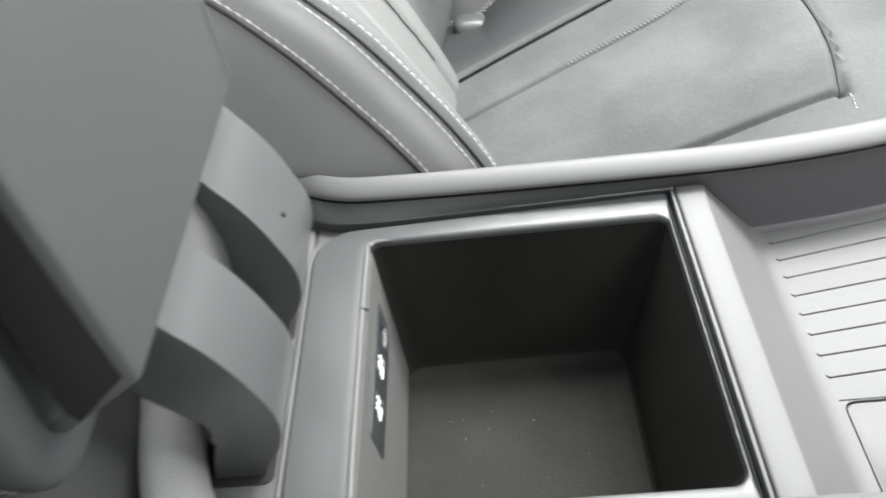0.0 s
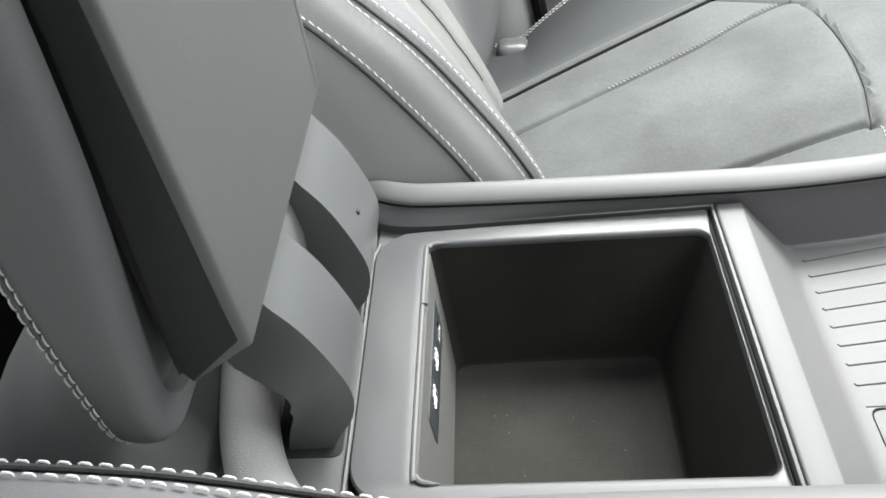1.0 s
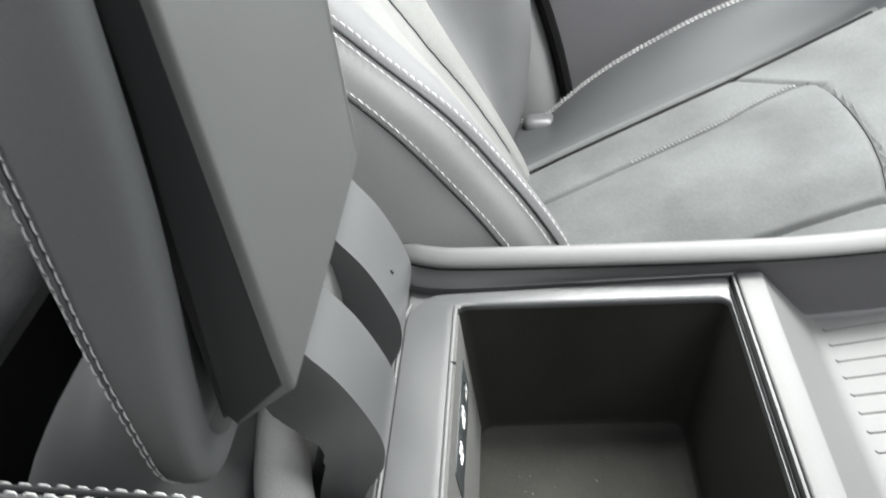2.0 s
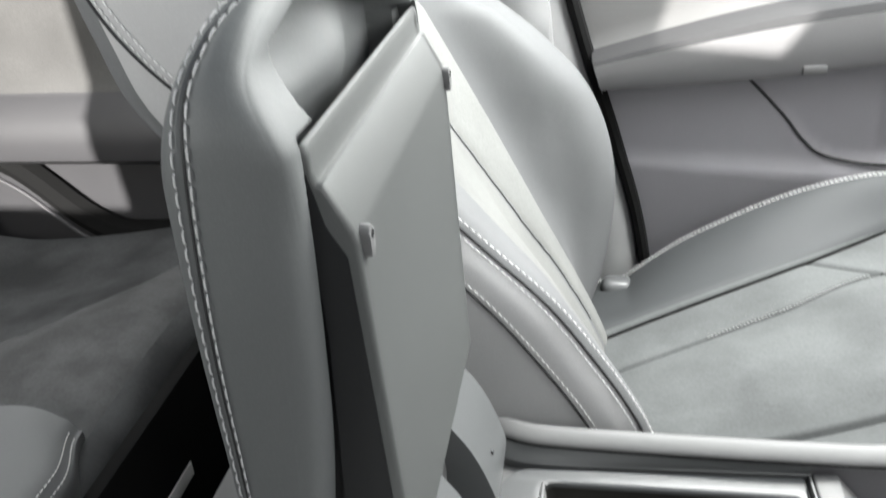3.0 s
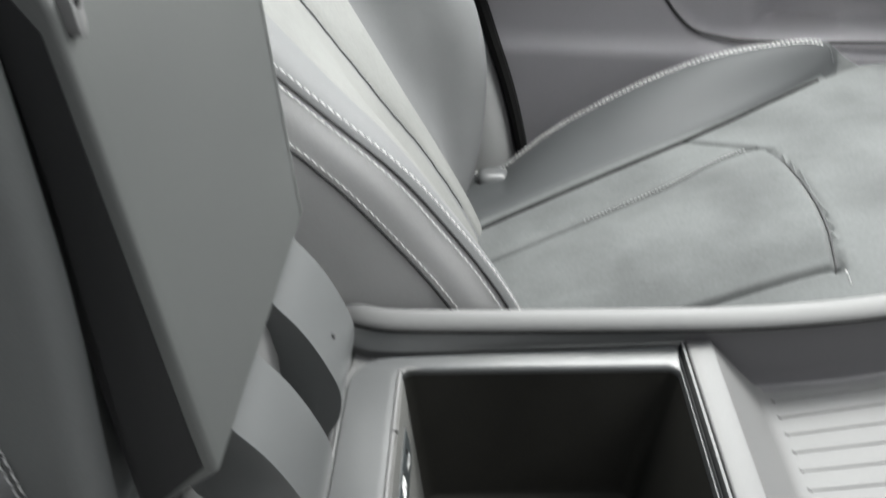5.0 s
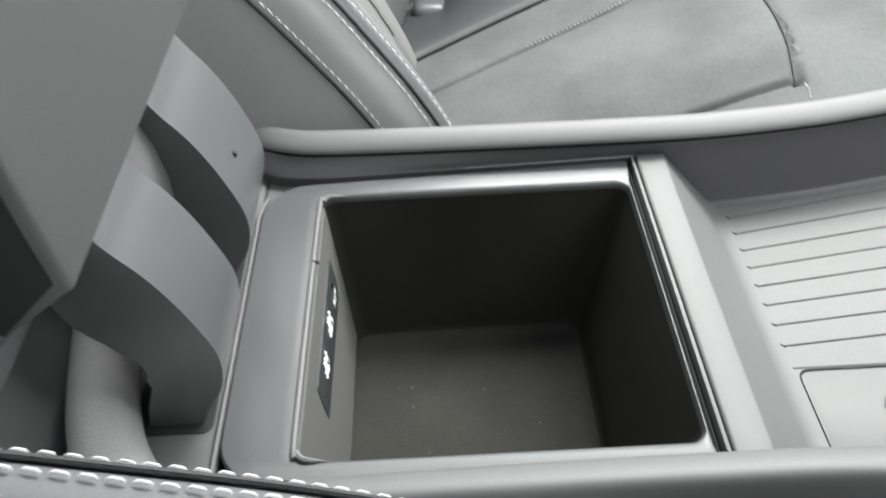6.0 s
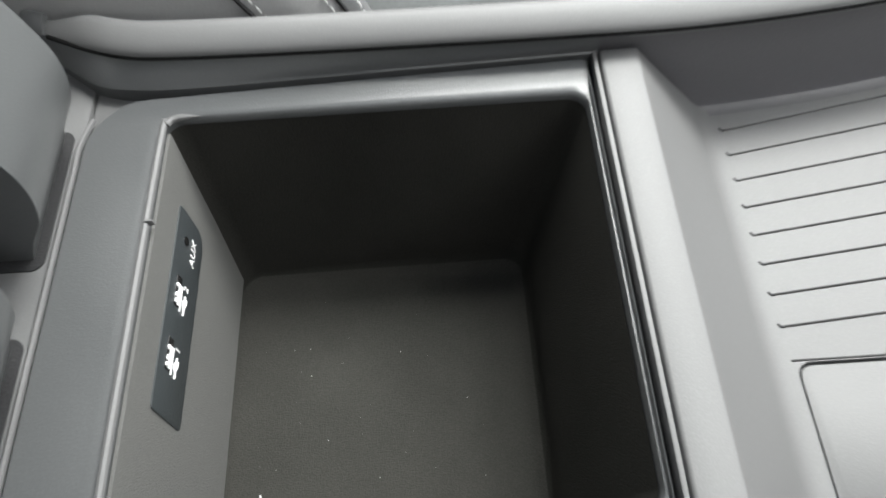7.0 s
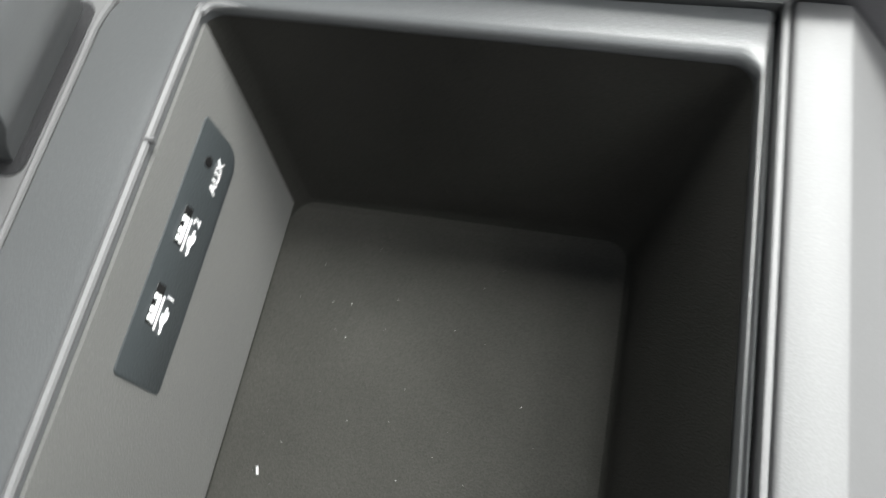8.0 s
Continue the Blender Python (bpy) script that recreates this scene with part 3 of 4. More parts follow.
ROLL = [(-0.0800, 0.0004, 0.0006), (-0.0755, -0.0006, 0.0002), (-0.0722, -0.0020, -0.0004), (-0.0698, -0.0038, -0.0012), (-0.0680, -0.0060, -0.0024), (-0.0668, -0.0086, -0.0042), (-0.0662, -0.0114, -0.0060), (-0.0660, -0.0140, -0.0075)]
for x, wide, tight in spline(ROLL, 30):
    deep = 0.024 * min(1.0, max(0.0, (x + 0.0800) / 0.0120))
    rows.append([(lid_x(x, z, y) - deep * scoop(y, z), y, z) for y, z in rolled_ring(x, wide, tight)])


def bed(y, z):
    """The shallow bed in which the hard shell lies, with a gap round it."""
    far = 0.0135 - 0.012 * (1 - smoothstep(0.60, 0.80, z))
    return smoothstep(0.0, 0.0012, min(y + 0.1940, far - y, 0.8470 - z))


last = rolled_ring(-0.066, -0.0140, -0.0075)
for f in np.linspace(0.992, 0.02, 170):
    ring = []
    for y, z in last:
        yy, zz = centre[0] + (y - centre[0]) * f, centre[1] + (z - centre[1]) * f
        s = scoop(yy, zz)
        bulge = 0.012 * s * math.exp(-((yy + 0.100) / 0.035) ** 2 - ((zz - 0.848) / 0.022) ** 2)
        ring.append((lid_x(-0.066, zz, yy) - max(0.024 * s - bulge, 0.010 * bed(yy, zz)), yy, zz))
    rows.append(ring)
pad = part("leather_pad", grid(rows, close_u=True), LEATHER, armrest, "soft dark grey leather cushion with a grip recess", smooth=52)


def lid_line(x, g, lift):
    r = [(y, z) for y, z in lid_ring(x, g + lift)]
    k = min(range(count), key=lambda i: abs(r[i][0] - MID) + (9 if r[i][1] > 0.7 else 0))
    r = r[k:] + r[:k]
    return [(lid_x(x, z, y), y, z) for y, z in r]


def off_lid(lean):
    def way(p):
        y, z = p.y - MID, max(0.0, p.z - 0.83)
        return (lean, 2.0 * y, 3.0 * z) if abs(y) > 0.06 else (lean, 0.5 * y, 1.0)
    return way


# pad thread is white; its colour is greyed for the shade it lies in
for x, g, lean in ((-0.1108, -0.0005, -0.06), (-0.1060, 0.0, 0.0)):
    ob = part("stitching", stitches(lid_line(x, g, 0.0003), off_lid(lean), 0.0056, 0.0015, 0.00085), GREYED_THREAD, pad, "white twin-needle stitching, greyed for the shade on it")
    ob["kind"] = "stuff"
part("seam", tube(lid_line(-0.1083, -0.0014, 0), 0.0008, 6), RUBBER, pad)
# seam across the tip


def tip_point(x, y):
    g = lerp([(-0.1136, -0.0018), (-0.1096, -0.0002), (-0.1050, 0.0), (-0.0900, 0.0008), (-0.0800, 0.0006), (-0.0730, -0.0004), (-0.0695, -0.0016), (-0.0672, -0.0034)], x)
    r = sorted((a, b) for a, b in lid_ring(x, g) if b > 0.80)
    z = float(np.interp(y, [a for a, _ in r], [b for _, b in r]))
    return (lid_x(x, z, y) + 0.0002, y, z + 0.0005)


part("tip_seam", tube([tip_point(-0.1055 + 0.0385 * k / 19, -0.149 + 0.004 * math.sin(math.pi * k / 19)) for k in range(20)], 0.0005, 6), RUBBER, pad)


# the hard inner shell with sloped tip
tray_y0, tray_y1 = -0.190, 0.010
outline = [(-0.0460, 0.6280), (-0.0470, 0.6500), (-0.0520, 0.8050), (-0.0530, 0.8100), (-0.0622, 0.8285), (-0.0642, 0.8290), (-0.0654, 0.8330), (-0.0654, 0.8395), (-0.0664, 0.8425), (-0.0680, 0.8432), (-0.0690, 0.8410), (-0.0690, 0.7600), (-0.0780, 0.6150), (-0.0750, 0.6080)]
rows = []
ends = ((0.0, 0.0022), (0.0003, 0.0014), (0.0008, 0.0007), (0.0016, 0.0002), (0.0030, 0.0), (0.0085, 0.0))
for y, inset in [(tray_y0 + e, i) for e, i in ends] + [(tray_y0 + 0.01 + 0.184 * k / 9, 0.0) for k in range(10)] + [(tray_y1 - e, i) for e, i in reversed(ends)]:
    row = []
    for x, z in outline:
        xx = x - inset * (1.0 if x > -0.060 else 0.5 if x > -0.0675 else 0.0)
        zz = z - inset * 1.1 * smoothstep(0.79, 0.83, z)
        row.append((xx, y - (0.012 * (1 - smoothstep(0.60, 0.80, z)) if y > MID else 0.0), zz))
    rows.append(row)
bm = grid(rows, close_u=True, cap=True)
shell = part("inner_shell", bm, TRAY, armrest, "smooth grey plastic underside of the lid", smooth=30)
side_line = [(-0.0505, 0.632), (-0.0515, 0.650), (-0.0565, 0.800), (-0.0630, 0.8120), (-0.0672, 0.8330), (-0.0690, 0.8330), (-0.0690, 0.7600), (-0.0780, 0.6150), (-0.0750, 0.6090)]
# plate covers the near end only, in a darker colour than the shell
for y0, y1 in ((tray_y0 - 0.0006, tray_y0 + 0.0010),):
    part("shell_side", prism(side_line, "y", y0, y1), SHELL_SIDE, shell, "thin dark plate over the near end of the shell")
# black neck and edge cords stand in for the shade of the gap
part("shell_neck", prism([(-0.068, 0.612), (-0.068, 0.835), (-0.076, 0.835), (-0.084, 0.605)], "y", tray_y0 + 0.006, tray_y1 - 0.006), RUBBER, shell)
for y, top in ((tray_y0 - 0.0012, 0.840), (tray_y1 + 0.0012, 0.780)):
    part("shell_gap_shade", tapered([Vector(q) for q in [(lid_x(-0.066, z, y) - 0.0055, y - (0.012 * (1 - smoothstep(0.60, 0.80, z)) if y > MID else 0.0), z) for z in np.linspace(0.612, top, 40)]], 0.0030, 8, 5), SEAL_BLACK, shell, "black cord for the shade in the gap between cushion and shell")
part("shell_seam", box(-0.0632, -0.0626, tray_y0 - 0.0003, tray_y1 + 0.0003, 0.622, 0.812), BLACK, shell)
for y in (-0.1825, 0.004):
    b = part("bump_stop", prism(rounded(-0.0032, 0.0032, -0.0066, 0.0066, 0.0031, 6), "z", -0.003, 0.0032, 0.0015), PLASTIC, armrest, "small rubber bump stop")
    b.matrix_world = Matrix.Translation((-0.0518, y, 0.8030)) @ Matrix(((0, 0, 1, 0), (1, 0, 0, 0), (0, 1, 0, 0), (0, 0, 0, 1)))
    part("bump_hole", prism([(0.0018 * math.cos(a), 0.003 + 0.0018 * math.sin(a)) for a in (k * math.pi / 6 for k in range(12))], "z", 0.0026, 0.0034), BLACK, b)

# gooseneck arms
arm = [(-0.060, 0.618), (-0.050, 0.606), (-0.040, 0.590), (-0.031, 0.568), (-0.0255, 0.546), (-0.0285, 0.526), (-0.038, 0.510), (-0.050, 0.488), (-0.068, 0.488), (-0.064, 0.512), (-0.0575, 0.532), (-0.061, 0.550), (-0.075, 0.563), (-0.082, 0.585), (-0.080, 0.612)]
arm = [(p[0], p[1]) for p in spline([(a, b, 0) for a, b in arm], 60, closed=True)]
for y0, y1 in ((-0.066, -0.006), (-0.152, -0.104)):
    part("hinge_arm", prism(arm, "y", y0, y1, 0.0018), ARM_PLASTIC, armrest, "curved plastic gooseneck hinge arm", smooth=35)
part("hinge_screw", prism([(0.0014 * math.cos(a) - 0.0306, 0.0014 * math.sin(a) + 0.5675) for a in (k * math.pi / 6 for k in range(12))], "y", -0.043, -0.041), RUBBER, armrest)
part("hinge_link", prism([(-0.062, 0.606), (-0.058, 0.592), (-0.056, 0.574), (-0.058, 0.548), (-0.064, 0.520), (-0.074, 0.520), (-0.076, 0.590)], "y", -0.105, -0.065, 0.0015), PLASTIC, armrest, "pale centre link of the hinge", smooth=50)
part("panel_edge", tube(spline([(-0.0352, -0.184, 0.4995), (-0.0352, -0.10, 0.4995), (-0.0352, -0.03, 0.4995), (-0.0350, -0.012, 0.4998), (-0.0310, 0.002, 0.5010)], 40), 0.0012, 6), PLASTIC, console)


# ---- front seats ----
CREST = curve([(0.30, 0.05), (0.38, 0.090), (0.44, 0.096), (0.48, 0.0845), (0.515, 0.0665), (0.55, 0.0440), (0.60, 0.0080), (0.65, -0.040), (0.70, -0.085), (0.78, -0.152), (0.88, -0.215), (1.00, -0.262), (1.10, -0.295)], 200)
THICK = curve([(0.30, 0.17), (0.50, 0.19), (0.60, 0.185), (0.70, 0.170), (0.758, 0.168), (0.806, 0.152), (0.867, 0.133), (1.00, 0.10), (1.10, 0.07)], 100)
INSERT = curve([(0.30, 0.060), (0.39, 0.040), (0.55, -0.036), (0.67, -0.094), (0.78, -0.150), (0.88, -0.200), (1.00, -0.250), (1.10, -0.295)], 100)
SIDE = curve([(0.30, 0.075), (0.45, 0.064), (0.55, 0.066), (0.65, 0.072), (0.78, 0.088), (0.90, 0.105), (1.00, 0.135), (1.10, 0.20)], 100)
YC = 0.31
OUTER = curve([(0.30, 0.02), (0.371, 0.049), (0.471, 0.062), (0.548, 0.056), (0.62, 0.031), (0.674, -0.010), (0.728, -0.070), (0.765, -0.125), (0.88, -0.212), (1.00, -0.262), (1.10, -0.295)], 200)
TACK_A = curve([(0.38, 0.0395), (0.50, 0.0405), (0.60, 0.0445), (0.64, 0.0475), (0.70, 0.0725), (0.765, 0.108), (0.80, 0.121), (0.84, 0.123), (0.90, 0.115), (1.03, 0.085)], 80)
TACK_B = curve([(0.38, 0.0138), (0.60, 0.0138), (0.70, 0.020), (0.80, 0.036), (0.90, 0.030), (1.03, 0.025)], 80)
TACK_C = curve([(0.38, 0.0040), (0.60, 0.0040), (0.70, 0.011), (0.80, 0.026), (0.90, 0.019), (1.03, 0.014)], 80)


def backrest_ring(z):
    """The outline of the backrest at a height, from its inboard back corner round the front."""
    xc, xb, xi, y0 = CREST(z), CREST(z) - THICK(z), INSERT(z), SIDE(z)
    xi = min(xi, xc - 0.004)
    half = [(y0 + 0.030, xb - 0.004), (y0 + 0.006, xb + 0.010), (y0, xb + 0.035), (y0 - 0.002, (xb + xc) / 2), (y0 + 0.003, xc - 0.040), (y0 + 0.010, xc - 0.018), (y0 + 0.024, xc - 0.003), (y0 + 0.050, xc * 0.86 + xi * 0.14), (y0 + 0.090, xc * 0.62 + xi * 0.38), (y0 + 0.130, xc * 0.34 + xi * 0.66), (y0 + 0.170, xc * 0.10 + xi * 0.90)]
    outer = half[:7] + [(y0 + 0.045, xc - 0.001), (y0 + 0.068, xc * 0.75 + xi * 0.25), (y0 + 0.088, xc * 0.25 + xi * 0.75), (y0 + 0.112, xi - 0.012)]
    lead = OUTER(z) - xc
    far = [(2 * YC - y, x + lead * smoothstep(xb, xc, x) * (1 if k else 0.3)) for k, (y, x) in enumerate(reversed(outer))]
    ring = half + [(0.285, xi + 0.003), (0.330, xi + 0.006), (0.362, xi + 0.005), (0.376, xi - 0.003), (0.385, xi - 0.024), (0.402, xi - 0.026)] + far + [(YC, xb - 0.012)]
    return spline([(x, y, 0) for y, x in ring], 180, closed=True)


def cushion_base(x):
    return 0.385 + 0.23 * (x - 0.08) - 0.5 * max(0.0, x - 0.44) ** 1.6 - 4.0 * max(0.0, x - 0.50) ** 2


FAR_CREASE = curve([(0.0, 0.332), (0.10, 0.374), (0.20, 0.413), (0.30, 0.451), (0.40, 0.495), (0.50, 0.540), (0.65, 0.60)], 80)
FAR_BAND = curve([(0.0, 0.262), (0.12, 0.307), (0.24, 0.351), (0.36, 0.398), (0.65, 0.42)], 80)
NEAR_BAND = curve([(0.0, 0.135), (0.22, 0.157), (0.357, 0.178), (0.65, 0.20)], 80)
BOLSTER = curve([(0.0, 0.268), (0.050, 0.314), (0.100, 0.363), (0.150, 0.4025), (0.200, 0.4325), (0.250, 0.459), (0.300, 0.480), (0.350, 0.494), (0.400, 0.502), (0.440, 0.5045), (0.468, 0.498), (0.49, 0.482), (0.55, 0.46), (0.65, 0.38)], 160)


def seam_x(y):
    """The cross seam at the front of the centre panel."""
    return 0.357 + 0.012 * math.sin((y - 0.18) / 0.22 * math.pi) - 1.2 * max(0.0, y - 0.385)


def cushion_z(x, y):
    z = cushion_base(x)
    far = FAR_CREASE(x)
    top = max(BOLSTER(x), z - 0.04)
    t = (y - far) / max(0.538 - far, 0.012)
    if y > far:
        z = z + (top - z) * (smoothstep(0, 1, t) if t < 1 else 1)
        z -= 1.6 * max(0.0, y - 0.545)
    near = 0.13
    if y < near:
        z += 0.02 * smoothstep(0, 0.05, near - y)
    z -= 9.0 * max(0.0, 0.085 - y) ** 2
    z -= 0.007 * math.exp(-((y - far) / 0.0045) ** 2)
    if x < seam_x(y) + 0.004:
        z -= 0.007 * math.exp(-((y - FAR_BAND(x)) / 0.0028) ** 2) + 0.008 * math.exp(-((y - NEAR_BAND(x)) / 0.0034) ** 2)
        inside = smoothstep(0, 0.05, y - NEAR_BAND(x)) * smoothstep(0, 0.05, FAR_BAND(x) - y)
        z += 0.006 * inside
    if NEAR_BAND(x) - 0.01 < y < far:
        z -= 0.008 * math.exp(-((x - seam_x(y)) / 0.0038) ** 2)
    return z


def seat(flip, lean, label, group):
    fy = (lambda y: mirror(y)) if flip else (lambda y: y)
    s = thing("car_seat", label, "seat", group)
    ht = list(np.linspace(0.31, 1.09, 110))
    rings = {z: backrest_ring(z) for z in ht}
    rows = [[(p[0], fy(p[1]), z) for p in rings[z]] for z in ht]
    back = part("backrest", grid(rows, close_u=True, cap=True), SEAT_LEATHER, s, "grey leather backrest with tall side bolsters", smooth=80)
    # pale suede panels: the bolster's inner slope and the centre, slightly proud of the leather
    def sheet(lo, hi, proud):
        rows = []
        for z in np.linspace(0.36, 1.03, 70):
            r = backrest_ring(z)
            front = sorted([p for p in r if p[0] > CREST(z) - THICK(z) + 0.02 and SIDE(z) + 0.012 < p[1] < 0.392], key=lambda p: p[1])
            ys = [p[1] for p in front]
            row = []
            for k in range(15):
                y = lo(z) + (hi(z) - lo(z)) * k / 14
                edge = min(1.0, k / 1.5, (14 - k) / 1.5)
                row.append((float(np.interp(y, ys, [p[0] for p in front])) + proud * edge - 0.0006, fy(y), z + 0.5 * proud * edge))
            rows.append(row)
        return grid(rows)
    SEAM_1, SEAM_2 = curve([(0.30, 0.340), (0.475, 0.322), (0.555, 0.298), (0.627, 0.272), (0.69, 0.252), (0.78, 0.245), (1.10, 0.245)], 60), (lambda z: 0.374)
    part("inner_bolster", sheet(lambda z: SIDE(z) + 0.058, SEAM_1, 0.0020), PALE_SUEDE, back, "pale suede inner panel of the backrest")
    part("back_panel", sheet(lambda z: SEAM_1(z) + 0.001, SEAM_2, 0.0028), PALE_SUEDE, back, "pale suede centre panel of the backrest")

    cache = {}

    def rings_at(z):
        if z not in cache:
            cache[z] = spline([tuple(p) for p in backrest_ring(z)], 560, closed=True)[0:330]
        return cache[z]

    def back_line(off, z0, z1, lift=0.0017):
        out = []
        for z in np.linspace(z0, z1, 60):
            r = rings_at(z)
            xc = CREST(z)
            cand = [p for p in r if p[1] < SIDE(z) + 0.026 and p[0] > xc - THICK(z) + 0.01]
            cand = sorted(((p[0], p[1]) for p in cand), key=lambda p: p[0])
            x = min(xc - off(z), cand[-1][0])
            y = float(np.interp(x, [p[0] for p in cand], [p[1] for p in cand]))
            out.append((x + 0.5 * lift, fy(y - lift), z))
        return out
    # side of the same leather, coloured lighter in place of near light
    across = lambda k: (lambda z: (TACK_B(z) + TACK_C(z)) / 2 * (1 - k) + (THICK(z) - 0.016) * k)
    part("side_panel", grid([back_line(across(k), 0.33, 1.05, 0.0006) for k in np.linspace(0, 1, 36)]), LIT_SIDE_LEATHER, back, "leather side of the backrest, coloured lighter for the near light", smooth=80)
    side_way = (0.45, 0.9 if flip else -0.9, 0.15)
    front_way = (0.9, 0.5 if flip else -0.5, 0.35)
    for off, z0, way in ((TACK_A, 0.40, side_way), (lambda z: TACK_A(z) - 0.0075, 0.68, side_way), (TACK_B, 0.40, front_way), (TACK_C, 0.40, front_way)):
        ob = part("stitching", stitches(back_line(off, z0, 1.02), way, 0.0046, 0.0018, 0.0010, slant=0.12), THREAD, back, "white stitching")
        ob["kind"] = "stuff"
    for off in (lambda z: TACK_A(z) + 0.0045, lambda z: (TACK_B(z) + TACK_C(z)) / 2):
        part("seam", tube(back_line(off, 0.40, 1.02), 0.0011, 6), RUBBER, back)
    for at in (SEAM_1,):
        inner_seam = []
        for z in np.linspace(0.42, 1.0, 60):
            p = min(rings_at(z)[60:], key=lambda p: abs(p[1] - at(z)))
            inner_seam.append((p[0] + 0.0006, fy(p[1]), z))
        part("seam", tube(inner_seam, 0.0010, 6), PANEL, back)

    xs, ys = np.linspace(0.0, 0.62, 90 if flip else 260), np.linspace(0.055, 0.575, 80 if flip else 320)
    rows = []
    for x in xs:
        row = [(x, fy(0.056), 0.25)] + [(x, fy(y), cushion_z(x, y)) for y in ys] + [(x, fy(0.576), 0.25)]
        rows.append(row)
    rows.append([(0.625, p[1], 0.25) for p in rows[-1]])
    cushion = part("cushion", grid(rows), SUEDE, s, "grey suede seat cushion with a stitched centre panel", smooth=70)
    # leather face of the outboard bolster
    rows = []
    for x in np.linspace(0.03, 0.492, 90):
        far = min(FAR_CREASE(x), 0.520)
        end = 1 - smoothstep(0.455, 0.490, x)
        y1 = 0.545
        rows.append([(x, fy(far + 0.004 + (y1 - far - 0.004) * k / 16), cushion_z(x, far + 0.004 + (y1 - far - 0.004) * k / 16) + (0.0022 * min(1, k / 2, (16 - k) / 2 + 0.15)) * end - 0.0015 * (1 - end)) for k in range(17)])
    part("bolster_face", grid(rows), BOLSTER_LEATHER, cushion, "smooth leather side bolster")

    def cushion_line(fn, x0, x1, lift=0.001, n=80):
        return [(x, fy(fn(x)), cushion_z(x, fn(x)) + lift) for x in np.linspace(x0, x1, n)]
    for edge in (0.5420, 0.5355):
        ob = part("stitching", stitches(cushion_line(lambda x: edge - 0.5 * max(0.0, x - 0.455), 0.04, 0.456, 0.0026), (0, -0.5, 1), 0.0040, 0.0014, 0.0012, slant=0.25), THREAD, cushion, "pale twin stitching on the bolster")
        ob["kind"] = "stuff"
    part("seam", tube(cushion_line(lambda x: 0.5388 - 0.5 * max(0.0, x - 0.455), 0.04, 0.469, 0.0018), 0.0008, 6), PANEL, cushion)
    ob = part("stitching", stitches(cushion_line(lambda x: FAR_BAND(x) + 0.0030, 0.16, 0.340, 0.0018), (0, 0, 1), 0.0030, 0.0012, 0.0009, slant=1.4), GREYED_THREAD, cushion, "grey ladder stitching")
    ob["kind"] = "stuff"
    part("seam", tube(cushion_line(FAR_CREASE, 0.05, 0.45, 0.0035), 0.0022, 6), SEAL_BLACK, cushion)
    part("seam", tube(cushion_line(FAR_BAND, 0.07, 0.350, 0.0), 0.0008, 6), RUBBER, cushion)
    part("seam", tube(cushion_line(NEAR_BAND, 0.03, 0.356, 0.0002), 0.0012, 6), SEAL_BLACK, cushion)
    part("seam", tube([(seam_x(y), fy(y), cushion_z(seam_x(y), y) + 0.0016) for y in np.linspace(0.178, 0.46, 60) if y < FAR_CREASE(seam_x(y)) - 0.008], 0.0011, 6), RUBBER, cushion)
    # rows of pin holes beside the outboard seam, thread tacks at the panel's corner
    bm = bmesh.new()
    rng = random.Random(4)
    for x in np.linspace(0.09, 0.345, 60):
        for k in range(4):
            if rng.random() < 0.15 + 0.35 * smoothstep(0.1, 0.28, x):
                y = FAR_BAND(x) + 0.005 + 0.0042 * k
                xx = x + 0.002 * (k % 2)
                bmesh.ops.create_circle(bm, cap_ends=True, segments=6, radius=0.0005, matrix=Matrix.Translation((xx, fy(y), cushion_z(xx, y) + 0.0009)))
    ob = part("perforation", bm, PALE_SUEDE, cushion, "fine pale perforation dots")
    ob["kind"] = "stuff"
    ob = part("stitching", stitches([(seam_x(y) + 0.004, fy(y), cushion_z(seam_x(y) + 0.004, y) + 0.001) for y in np.linspace(0.150, 0.176, 12)], (0, 0, 1), 0.002, 0.003, 0.0009), THREAD, cushion)
    ob["kind"] = "stuff"
    part("seat_base", box(0.02, 0.56, min(fy(0.09), fy(0.53)), max(fy(0.09), fy(0.53)), 0.06, 0.30, 0.02), RUBBER, s)
    part("belt_buckle", box(0.048, 0.090, min(fy(0.500), fy(0.532)), max(fy(0.500), fy(0.532)), 0.27, 0.358, 0.015, 5), PANEL, s, "grey belt buckle beside the cushion")
    back.matrix_world = lean
    return s


seat(False, Matrix.Identity(4), "grey leather and suede car seat with white stitching", "front seats")
pivot = Vector((0.05, 0, 0.40))
seat(True, Matrix.Translation((0.040, 0.0, 0.1105)) @ Matrix.Translation(pivot) @ Matrix.Rotation(radians(-34.2), 4, "Y") @ Matrix.Translation(-pivot), "grey leather car seat reclined beside the console", "front seats")

# ---- far side: front door, pillar, rear door ----
BELT = curve([(-0.30, 0.600), (-0.10, 0.612), (-0.013, 0.633), (0.195, 0.686), (0.365, 0.713), (0.60, 0.735), (0.80, 0.74)], 60)
ARM = curve([(-0.30, 0.590), (0.046, 0.601), (0.22, 0.611), (0.37, 0.626), (0.60, 0.64), (0.80, 0.65)], 60)
SEAL = curve([(0.05, 0.14), (0.361, 0.099), (0.517, 0.059), (0.651, 0.016), (0.792, -0.023), (0.90, -0.05)], 60)

front_door = thing("front_door", "grey car door with fabric top and armrest ledge", "door")


POCKET = curve([(0.44, 0.420), (0.476, 0.392), (0.487, 0.350), (0.497, 0.325), (0.518, 0.300), (0.548, 0.276), (0.586, 0.240), (0.640, 0.200)], 60)


